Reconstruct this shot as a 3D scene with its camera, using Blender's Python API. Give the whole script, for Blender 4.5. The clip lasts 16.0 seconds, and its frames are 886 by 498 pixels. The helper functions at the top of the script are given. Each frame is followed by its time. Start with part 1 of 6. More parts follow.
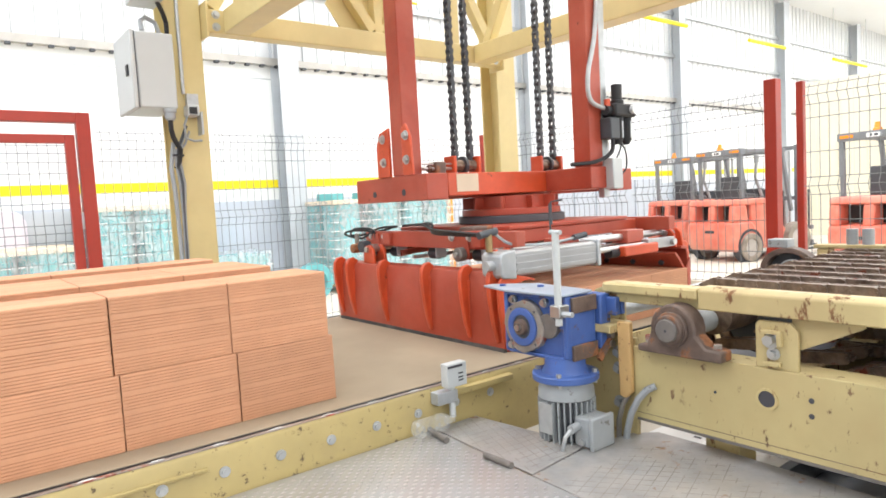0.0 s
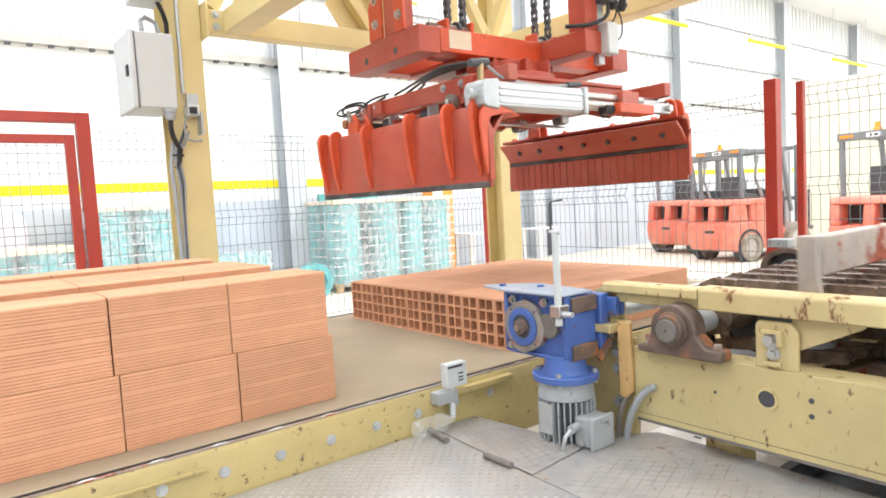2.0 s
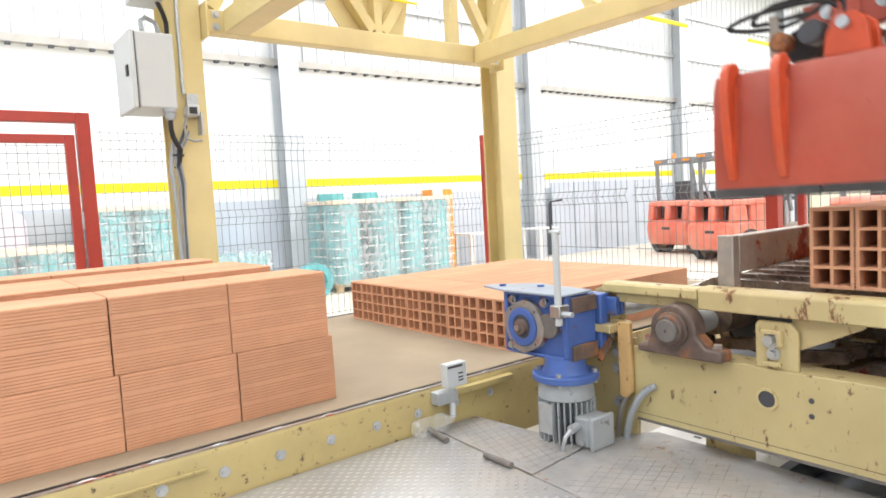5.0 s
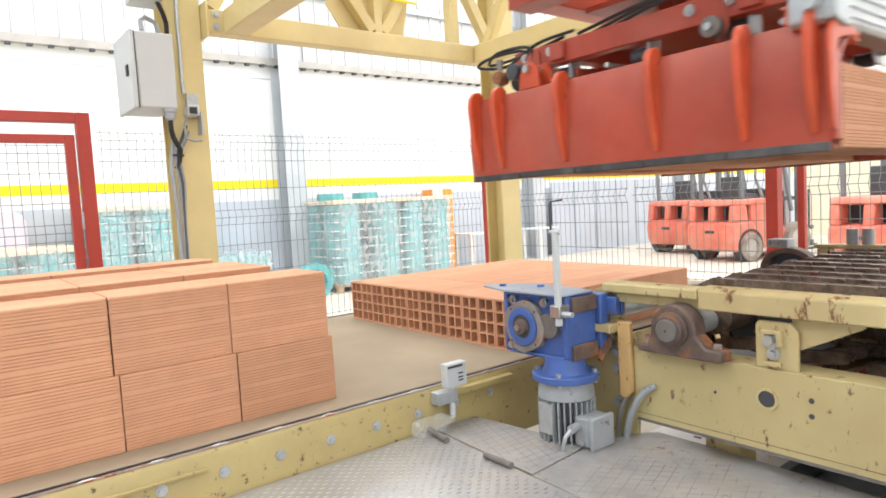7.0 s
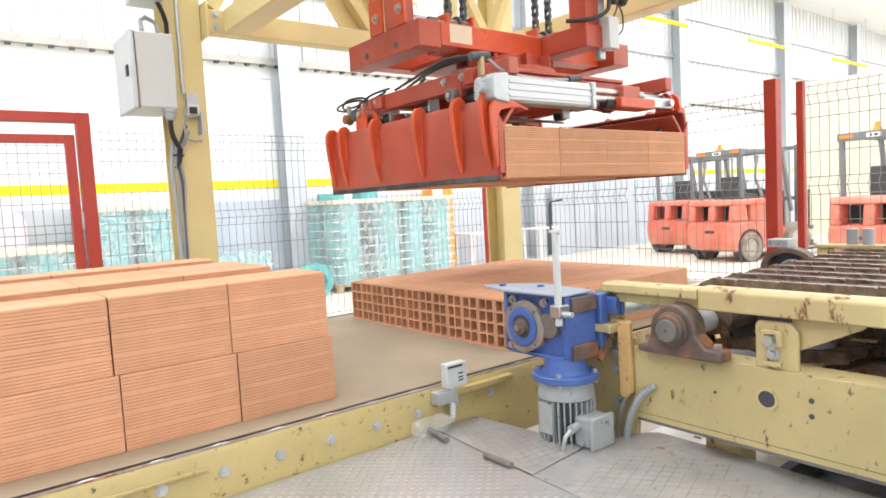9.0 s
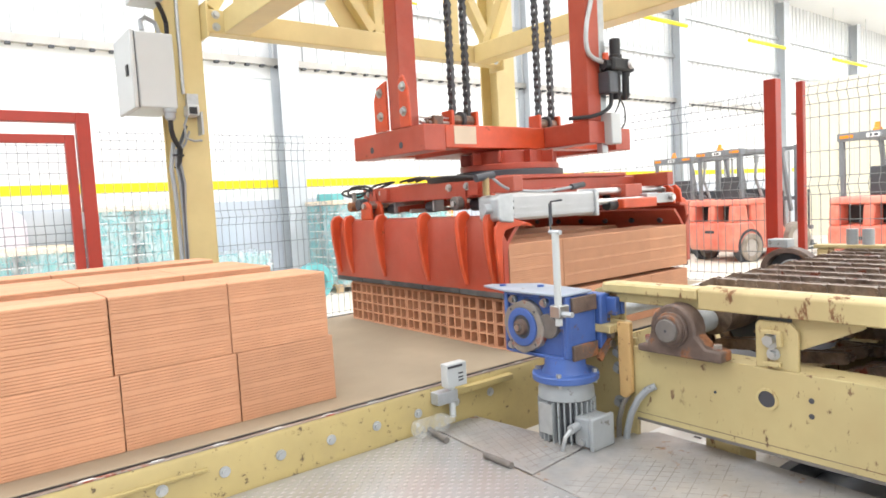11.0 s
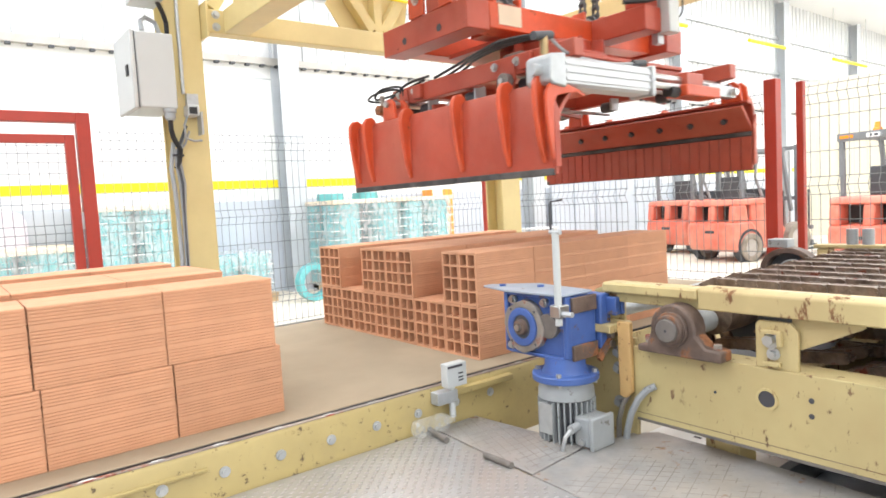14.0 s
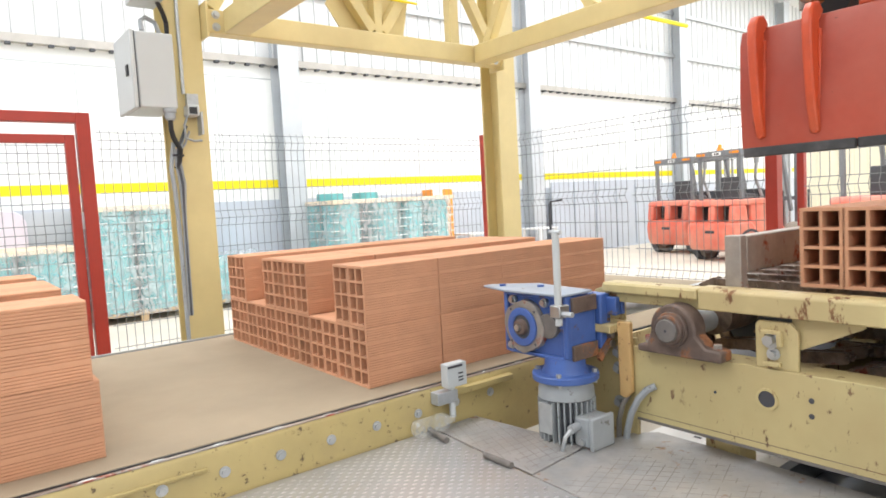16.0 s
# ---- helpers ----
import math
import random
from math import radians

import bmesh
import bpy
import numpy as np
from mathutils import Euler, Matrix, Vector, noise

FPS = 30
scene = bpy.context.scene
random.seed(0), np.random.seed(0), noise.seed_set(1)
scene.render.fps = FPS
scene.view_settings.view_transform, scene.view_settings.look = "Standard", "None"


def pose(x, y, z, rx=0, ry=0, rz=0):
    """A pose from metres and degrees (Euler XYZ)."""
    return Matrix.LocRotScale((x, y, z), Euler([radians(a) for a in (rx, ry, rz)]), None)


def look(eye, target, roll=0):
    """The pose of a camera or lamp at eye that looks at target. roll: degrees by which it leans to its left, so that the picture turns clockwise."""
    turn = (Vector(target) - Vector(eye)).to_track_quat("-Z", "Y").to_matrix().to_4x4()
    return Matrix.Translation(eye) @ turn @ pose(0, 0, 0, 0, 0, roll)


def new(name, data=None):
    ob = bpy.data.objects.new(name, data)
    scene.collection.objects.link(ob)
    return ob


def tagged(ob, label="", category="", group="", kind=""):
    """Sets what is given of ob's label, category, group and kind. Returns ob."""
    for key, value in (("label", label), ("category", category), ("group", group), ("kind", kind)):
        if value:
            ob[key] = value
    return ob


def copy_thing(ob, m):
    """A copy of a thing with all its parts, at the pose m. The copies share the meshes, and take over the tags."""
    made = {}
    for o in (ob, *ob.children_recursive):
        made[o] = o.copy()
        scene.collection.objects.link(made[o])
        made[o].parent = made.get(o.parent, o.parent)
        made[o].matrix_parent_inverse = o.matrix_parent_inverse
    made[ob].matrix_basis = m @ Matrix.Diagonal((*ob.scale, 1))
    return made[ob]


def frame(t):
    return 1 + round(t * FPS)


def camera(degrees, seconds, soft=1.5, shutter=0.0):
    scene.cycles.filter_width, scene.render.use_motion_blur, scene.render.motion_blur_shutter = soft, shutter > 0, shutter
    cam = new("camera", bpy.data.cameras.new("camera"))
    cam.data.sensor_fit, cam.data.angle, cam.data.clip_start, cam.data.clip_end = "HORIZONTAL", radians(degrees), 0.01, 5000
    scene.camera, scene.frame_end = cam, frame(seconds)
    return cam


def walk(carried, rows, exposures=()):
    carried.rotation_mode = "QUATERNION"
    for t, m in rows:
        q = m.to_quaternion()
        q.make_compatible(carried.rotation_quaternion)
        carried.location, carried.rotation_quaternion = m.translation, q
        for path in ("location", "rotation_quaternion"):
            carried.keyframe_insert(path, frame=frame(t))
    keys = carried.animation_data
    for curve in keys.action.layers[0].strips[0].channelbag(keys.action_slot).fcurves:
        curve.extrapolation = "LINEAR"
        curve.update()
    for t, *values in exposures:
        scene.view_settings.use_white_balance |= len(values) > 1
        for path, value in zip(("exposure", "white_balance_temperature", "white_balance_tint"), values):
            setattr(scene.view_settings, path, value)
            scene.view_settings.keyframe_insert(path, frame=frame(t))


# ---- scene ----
cam = camera(69.06, 16.0, soft=1.7, shutter=0.4)
EYE = (-1.702, -1.776, 1.439)
VIEW = look(EYE, (EYE[0] + 0.6127, EYE[1] + 0.7870, EYE[2] - 0.0717), -3.175)
walk(cam, [(0, VIEW), (16, VIEW)], exposures=[(0, -0.16), (1.5, -0.06), (2.5, -0.02), (4, -0.06), (6.3, -0.24), (7, -0.24), (7.5, -0.12), (9, -0.12), (11.4, -0.06), (12.5, 0.02), (14.5, -0.06), (15.2, -0.2), (16, -0.32)])

# ---------------- light: daylight through the roof lights ----------------
world = bpy.data.worlds.new("sky")
scene.world = world
world.use_nodes = True
wn = world.node_tree.nodes
sky = wn.new("ShaderNodeTexSky")
sky.sky_type, sky.sun_disc = "NISHITA", False
sky.sun_elevation, sky.sun_rotation = radians(50), radians(120)
wn["Background"].inputs["Strength"].default_value = 0.1
world.node_tree.links.new(sky.outputs[0], wn["Background"].inputs["Color"])

HALL = (-12.0, 40.0, -12.0, 9.3, 8.0)          # x0, x1, y0, y1, height
ROOF_LIGHTS = (-8.5, -3.6, 1.2, 6.0)            # middle of each strip across the hall
for yc in ROOF_LIGHTS:
    lamp = bpy.data.lights.new("roof_light", "AREA")
    lamp.shape, lamp.size, lamp.size_y = "RECTANGLE", 50.0, 1.9
    lamp.energy, lamp.color = 2450.0 if yc > 0 else 1250.0, (0.97, 0.985, 1.0)
    ob = new("roof_light", lamp)
    ob.matrix_world = pose(14, yc, HALL[4] + 0.1)
# fill lamps in invented long openings, high in the two walls behind the camera
for at, size, turn in (((14, -12.1, 4.6), 48.0, (-90, 0, 180)), ((-12.1, -1.4, 4.6), 19.0, (0, -90, 0))):
    lamp = bpy.data.lights.new("fill_light", "AREA")
    lamp.shape, lamp.size, lamp.size_y = "RECTANGLE", size if turn[0] else 2.6, 2.6 if turn[0] else size
    lamp.energy, lamp.color = (46.0 if turn[0] else 3.0) * size, (0.97, 0.985, 1.0)
    ob = new("fill_light", lamp)
    ob.matrix_world = pose(*at, *turn)


# ---------------- materials ----------------
def material(name, color, rough=0.5, metal=0.0, vary=0.12, scale=6.0, fine=60.0, bump=0.1, spots=None, spot_at=0.62,
             spot_scale=5.0, per_object=0.0, coat=0.0, alpha=1.0, dust=None, dust_amount=0.0, streak=1.0):
    m = bpy.data.materials.new(name)
    m.use_nodes = True
    nt = m.node_tree
    n, link = nt.nodes, nt.links.new
    b = n["Principled BSDF"]
    co = n.new("ShaderNodeTexCoord").outputs["Object"]

    def noise_tex(s, detail=4.0, rough_=0.6, vector=None):
        t = n.new("ShaderNodeTexNoise")
        t.inputs["Scale"].default_value, t.inputs["Detail"].default_value, t.inputs["Roughness"].default_value = s, detail, rough_
        link(vector or co, t.inputs["Vector"])
        return t.outputs["Fac"]

    def mix(fac, a, c, mode="MIX"):
        x = n.new("ShaderNodeMix")
        x.data_type, x.blend_type = "RGBA", mode
        for k, v in ((0, fac), (6, a), (7, c)):
            if isinstance(v, (int, float)):
                x.inputs[k].default_value = v
            elif isinstance(v, tuple):
                x.inputs[k].default_value = (*v, 1)
            else:
                link(v, x.inputs[k])
        return x.outputs[2]

    def ramp(f, lo, hi):
        r = n.new("ShaderNodeMapRange")
        r.inputs["From Min"].default_value, r.inputs["From Max"].default_value = lo, hi
        link(f, r.inputs["Value"])
        return r.outputs["Result"]

    big, small = noise_tex(scale), noise_tex(fine, 3.0)
    dark = tuple(c * (1 - 1.6 * vary) for c in color)
    light = tuple(min(1.0, c * (1 + vary)) for c in color)
    col = mix(ramp(big, 0.3, 0.7), dark, light)
    col = mix(ramp(small, 0.3, 0.7), mix(0.35 * min(1, vary * 5), col, dark), col)
    if per_object:
        info = n.new("ShaderNodeObjectInfo")
        hsv = n.new("ShaderNodeHueSaturation")
        link(ramp(info.outputs["Random"], 0.0, 1.0), hsv.inputs["Fac"])
        mr = n.new("ShaderNodeMapRange")
        mr.inputs["To Min"].default_value, mr.inputs["To Max"].default_value = 1 - per_object, 1 + per_object
        link(info.outputs["Random"], mr.inputs["Value"])
        hsv.inputs["Fac"].default_value = 1.0
        for l in list(hsv.inputs["Fac"].links):
            nt.links.remove(l)
        link(mr.outputs["Result"], hsv.inputs["Value"])
        link(col, hsv.inputs["Color"])
        col = hsv.outputs["Color"]
    if dust:
        col = mix(ramp(noise_tex(scale * 0.6, 5.0), 0.75 - dust_amount, 1.05 - dust_amount * 0.5), col, dust)
    if spots:
        mp = n.new("ShaderNodeMapping")
        mp.inputs["Scale"].default_value = (1.0, 1.0, streak)
        link(co, mp.inputs["Vector"])
        edge = ramp(noise_tex(spot_scale, 8.0, 0.7, mp.outputs["Vector"]), spot_at, spot_at + 0.05)
        col = mix(edge, col, mix(ramp(small, 0.35, 0.65), spots, tuple(c * 0.5 for c in spots)))
        r = n.new("ShaderNodeMapRange")
        r.inputs["To Min"].default_value, r.inputs["To Max"].default_value = rough, 0.85
        link(edge, r.inputs["Value"])
        link(r.outputs["Result"], b.inputs["Roughness"])
    else:
        r = n.new("ShaderNodeMapRange")
        r.inputs["To Min"].default_value, r.inputs["To Max"].default_value = max(0.03, rough - 0.1), min(1, rough + 0.1)
        link(big, r.inputs["Value"])
        link(r.outputs["Result"], b.inputs["Roughness"])
    link(col, b.inputs["Base Color"])
    b.inputs["Metallic"].default_value = metal
    b.inputs["Coat Weight"].default_value = coat
    b.inputs["Alpha"].default_value = alpha
    if bump:
        bm_ = n.new("ShaderNodeBump")
        bm_.inputs["Strength"].default_value, bm_.inputs["Distance"].default_value = bump, 0.004
        link(small, bm_.inputs["Height"])
        link(bm_.outputs["Normal"], b.inputs["Normal"])
    return m


RUST = (0.21, 0.088, 0.035)
M = dict(
    clay=material("fired_clay", (0.62, 0.318, 0.182), 0.85, vary=0.06, scale=9, fine=180, bump=0.25, per_object=0.07, dust=(0.66, 0.385, 0.26), dust_amount=0.16),
    belt=material("dusty_belt", (0.36, 0.288, 0.200), 0.9, vary=0.10, scale=2.2, fine=140, bump=0.25, dust=(0.27, 0.215, 0.15), dust_amount=0.24),
    black=material("black_rubber", (0.022, 0.022, 0.024), 0.6, vary=0.2),
    wornrubber=material("worn_grey_rubber", (0.055, 0.053, 0.052), 0.7, vary=0.25, scale=14, bump=0.2, dust=(0.20, 0.185, 0.175), dust_amount=0.3),
    brass=material("dull_brass", (0.42, 0.30, 0.15), 0.4, metal=0.7, vary=0.15, bump=0.05),
    beamcream=material("specked_cream_paint", (0.54, 0.445, 0.215), 0.5, vary=0.07, scale=4, fine=45, bump=0.08, spots=(0.25, 0.15, 0.08), spot_at=0.605, spot_scale=36, streak=0.5, dust=(0.44, 0.32, 0.15), dust_amount=0.34),
    red=material("red_paint", (0.425, 0.060, 0.029), 0.42, vary=0.13, scale=4, bump=0.06, dust=(0.48, 0.14, 0.092), dust_amount=0.34, spots=(0.14, 0.055, 0.035), spot_at=0.66, spot_scale=22),
    orange=material("orange_red_paint", (0.64, 0.088, 0.028), 0.38, vary=0.14, scale=6, bump=0.06, dust=(0.50, 0.13, 0.065), dust_amount=0.2, spots=(0.20, 0.075, 0.04), spot_at=0.655, spot_scale=16),
    gate=material("gate_red_paint", (0.40, 0.038, 0.022), 0.42, vary=0.12, scale=3, bump=0.04, spots=(0.48, 0.20, 0.14), spot_at=0.70, spot_scale=14),
    cream=material("cream_paint", (0.55, 0.445, 0.215), 0.5, vary=0.08, scale=5, fine=45, bump=0.08, spots=(0.27, 0.125, 0.055), spot_at=0.575, spot_scale=19, streak=0.45, dust=(0.44, 0.31, 0.15), dust_amount=0.34),
    yellow=material("yellow_cream_paint", (0.74, 0.58, 0.22), 0.45, vary=0.06, scale=4, bump=0.03, spots=(0.35, 0.28, 0.14), spot_at=0.72, spot_scale=9),
    chipped=material("chipped_cream_paint", (0.47, 0.365, 0.15), 0.5, vary=0.07, scale=5, bump=0.08, spots=(0.17, 0.12, 0.07), spot_at=0.605, spot_scale=38, dust=(0.36, 0.28, 0.14), dust_amount=0.25),
    gantry=material("gantry_paint", (0.68, 0.555, 0.265), 0.42, vary=0.07, scale=2.5, bump=0.03, dust=(0.55, 0.43, 0.20), dust_amount=0.22, spots=(0.40, 0.32, 0.18), spot_at=0.70, spot_scale=10),
    blue=material("blue_gear_paint", (0.065, 0.130, 0.38), 0.4, vary=0.12, scale=9, bump=0.06, spots=(0.20, 0.13, 0.09), spot_at=0.60, spot_scale=13),
    rustblock=material("rusty_cast_iron", (0.165, 0.112, 0.088), 0.6, vary=0.3, scale=14, bump=0.3, spots=(0.38, 0.155, 0.065), spot_at=0.525, spot_scale=7, dust=(0.23, 0.20, 0.18), dust_amount=0.2),
    shaft=material("worn_shaft_steel", (0.20, 0.18, 0.165), 0.5, metal=0.3, vary=0.15, scale=20, bump=0.1),
    grey=material("grey_motor_paint", (0.36, 0.38, 0.39), 0.5, vary=0.1, bump=0.08, spots=(0.2, 0.18, 0.15), spot_at=0.61, spot_scale=18),
    steel=material("bare_steel", (0.55, 0.55, 0.54), 0.35, metal=0.9, vary=0.12, scale=12, bump=0.05),
    zinc=material("galvanised_steel", (0.50, 0.52, 0.53), 0.45, metal=0.5, vary=0.1, scale=20, bump=0.04),
    plate=material("worn_tread_plate", (0.385, 0.385, 0.39), 0.42, metal=0.3, vary=0.2, scale=9, fine=60, bump=0.2, spots=(0.47, 0.29, 0.17), spot_at=0.60, spot_scale=7, dust=(0.47, 0.415, 0.35), dust_amount=0.42),
    tread=material("dark_stud_steel", (0.27, 0.265, 0.265), 0.34, metal=0.5, vary=0.2, scale=5, fine=80, bump=0.05, dust=(0.40, 0.375, 0.345), dust_amount=0.36),
    walk_plate=material("polished_walkway_plate", (0.52, 0.52, 0.52), 0.26, metal=0.45, vary=0.14, scale=3.0, fine=90, bump=0.10, spots=(0.46, 0.32, 0.21), spot_at=0.66, spot_scale=5, dust=(0.50, 0.45, 0.39), dust_amount=0.32),
    grime=material("groove_dirt", (0.25, 0.23, 0.205), 0.7, vary=0.2, scale=6, fine=80, bump=0.1, dust=(0.42, 0.385, 0.335), dust_amount=0.42),
    barsteel=material("weathered_bar_steel", (0.40, 0.36, 0.325), 0.42, metal=0.4, vary=0.25, scale=6, bump=0.1, spots=(0.48, 0.13, 0.075), spot_at=0.545, spot_scale=4, dust=(0.50, 0.38, 0.29), dust_amount=0.35),
    rusty=material("worn_bar_steel", (0.37, 0.33, 0.29), 0.5, metal=0.3, vary=0.2, scale=7, bump=0.1, spots=(0.45, 0.09, 0.05), spot_at=0.53, spot_scale=7),
    chain=material("oily_chain_steel", (0.24, 0.165, 0.12), 0.30, metal=0.45, vary=0.35, scale=30, bump=0.1, dust=(0.46, 0.37, 0.30), dust_amount=0.30, spots=(0.30, 0.085, 0.05), spot_at=0.60, spot_scale=9),
    alu=material("brushed_aluminium", (0.46, 0.465, 0.47), 0.36, metal=0.55, vary=0.05, scale=8, bump=0.02),
    cabinet=material("light_grey_enamel", (0.54, 0.56, 0.555), 0.4, vary=0.03, scale=3, bump=0.02),
    wall=material("white_wall_panel", (0.80, 0.81, 0.80), 0.6, vary=0.015, scale=1.0, bump=0.02),
    cladding=material("white_ribbed_cladding", (0.64, 0.65, 0.655), 0.5, vary=0.02, scale=0.8, bump=0.02),
    ledge=material("dusty_ledge_steel", (0.47, 0.445, 0.41), 0.6, vary=0.1, scale=4, bump=0.03),
    # paler than the gearbox blue: the top plate's reflection is in the colour
    blueplate=material("dusty_plate_with_painted_sheen", (0.31, 0.36, 0.43), 0.45, vary=0.12, scale=8, bump=0.05, dust=(0.46, 0.42, 0.38), dust_amount=0.35, spots=(0.22, 0.17, 0.13), spot_at=0.64, spot_scale=20),
    rustcream=material("rust_eaten_cream_paint", (0.60, 0.40, 0.17), 0.6, vary=0.08, scale=9, bump=0.15, dust=(0.60, 0.36, 0.14), dust_amount=0.5, spots=(0.30, 0.12, 0.05), spot_at=0.555, spot_scale=28),
    endwall=material("cream_wall_panel", (0.82, 0.76, 0.60), 0.6, vary=0.03, scale=0.7, bump=0.02),
    dado=material("blue_grey_wall_paint", (0.50, 0.54, 0.60), 0.6, vary=0.06, scale=1.2, bump=0.03),
    stripe=material("yellow_stripe_paint", (0.85, 0.68, 0.0), 0.5, vary=0.02, bump=0.02),
    post=material("blue_grey_steel_paint", (0.50, 0.53, 0.56), 0.5, vary=0.06, scale=1.5, bump=0.03, dust=(0.60, 0.60, 0.60), dust_amount=0.2),
    concrete=material("light_concrete", (0.66, 0.60, 0.51), 0.7, vary=0.08, scale=0.8, fine=25, bump=0.08, dust=(0.58, 0.50, 0.41), dust_amount=0.2),
    ceiling=material("white_roof_sheet", (0.82, 0.83, 0.84), 0.6, vary=0.02, scale=0.5, bump=0.0),
    mesh=material("dark_fence_wire", (0.20, 0.215, 0.22), 0.5, metal=0.2, vary=0.1, bump=0.0),
    fork=material("coral_red_bodywork", (0.78, 0.15, 0.095), 0.45, vary=0.10, scale=3, bump=0.03, dust=(0.64, 0.38, 0.28), dust_amount=0.42),
    dark=material("dark_grey_steel", (0.07, 0.075, 0.085), 0.5, vary=0.15, bump=0.04),
    tyre=material("dusty_tyre", (0.16, 0.14, 0.12), 0.85, vary=0.2, bump=0.2, dust=(0.44, 0.38, 0.31), dust_amount=0.55),
    teal=material("teal_coil", (0.15, 0.46, 0.48), 0.25, vary=0.15, scale=6, bump=0.05),
    film=material("clear_stretch_film", (0.90, 0.97, 0.97), 0.14, vary=0.08, scale=5, fine=14, bump=1.0, alpha=0.3),
    card=material("brown_cardboard", (0.72, 0.60, 0.45), 0.8, vary=0.06, bump=0.05),
    wood=material("pallet_wood", (0.50, 0.36, 0.21), 0.75, vary=0.15, scale=10, bump=0.1),
    orangecab=material("orange_lacquer", (0.85, 0.32, 0.04), 0.45, vary=0.04, bump=0.02),
    white=material("white_plastic", (0.78, 0.78, 0.77), 0.4, vary=0.03, bump=0.02),
    amber=material("amber_lens", (0.90, 0.30, 0.03), 0.25, vary=0.03, bump=0.0),
    # near-black for print and holes, and for sheets that paint shade under the chains
    print=material("dark_print_and_shade", (0.06, 0.06, 0.07), 0.6, vary=0.05, bump=0.0),
    bottle=material("clear_plastic", (0.80, 0.82, 0.80), 0.08, vary=0.05, bump=0.6, alpha=0.34),
    guard=material("grey_guard_steel", (0.19, 0.20, 0.215), 0.45, vary=0.1, bump=0.03),
    lilac=material("lilac_plastic", (0.66, 0.60, 0.66), 0.5, vary=0.03, bump=0.02),
)


def uneven_film(m, low, high, size):
    """Makes a film whiter in folds and clearer between them."""
    n, link = m.node_tree.nodes, m.node_tree.links.new
    co = n.new("ShaderNodeTexCoord")
    stretch = n.new("ShaderNodeMapping")
    stretch.inputs["Scale"].default_value = (1.0, 1.0, 0.45)
    link(co.outputs["Object"], stretch.inputs["Vector"])
    folds = n.new("ShaderNodeTexNoise")
    folds.inputs["Scale"].default_value, folds.inputs["Detail"].default_value, folds.inputs["Distortion"].default_value = size, 6.0, 1.6
    link(stretch.outputs["Vector"], folds.inputs["Vector"])
    cover = n.new("ShaderNodeMapRange")
    cover.inputs["From Min"].default_value, cover.inputs["From Max"].default_value = 0.34, 0.72
    cover.inputs["To Min"].default_value, cover.inputs["To Max"].default_value = low, high
    link(folds.outputs["Fac"], cover.inputs["Value"])
    link(cover.outputs["Result"], n["Principled BSDF"].inputs["Alpha"])


# the white patches also paint glints into the wrap
uneven_film(M["film"], 0.16, 0.46, 11.0)
uneven_film(M["bottle"], 0.04, 0.40, 40.0)


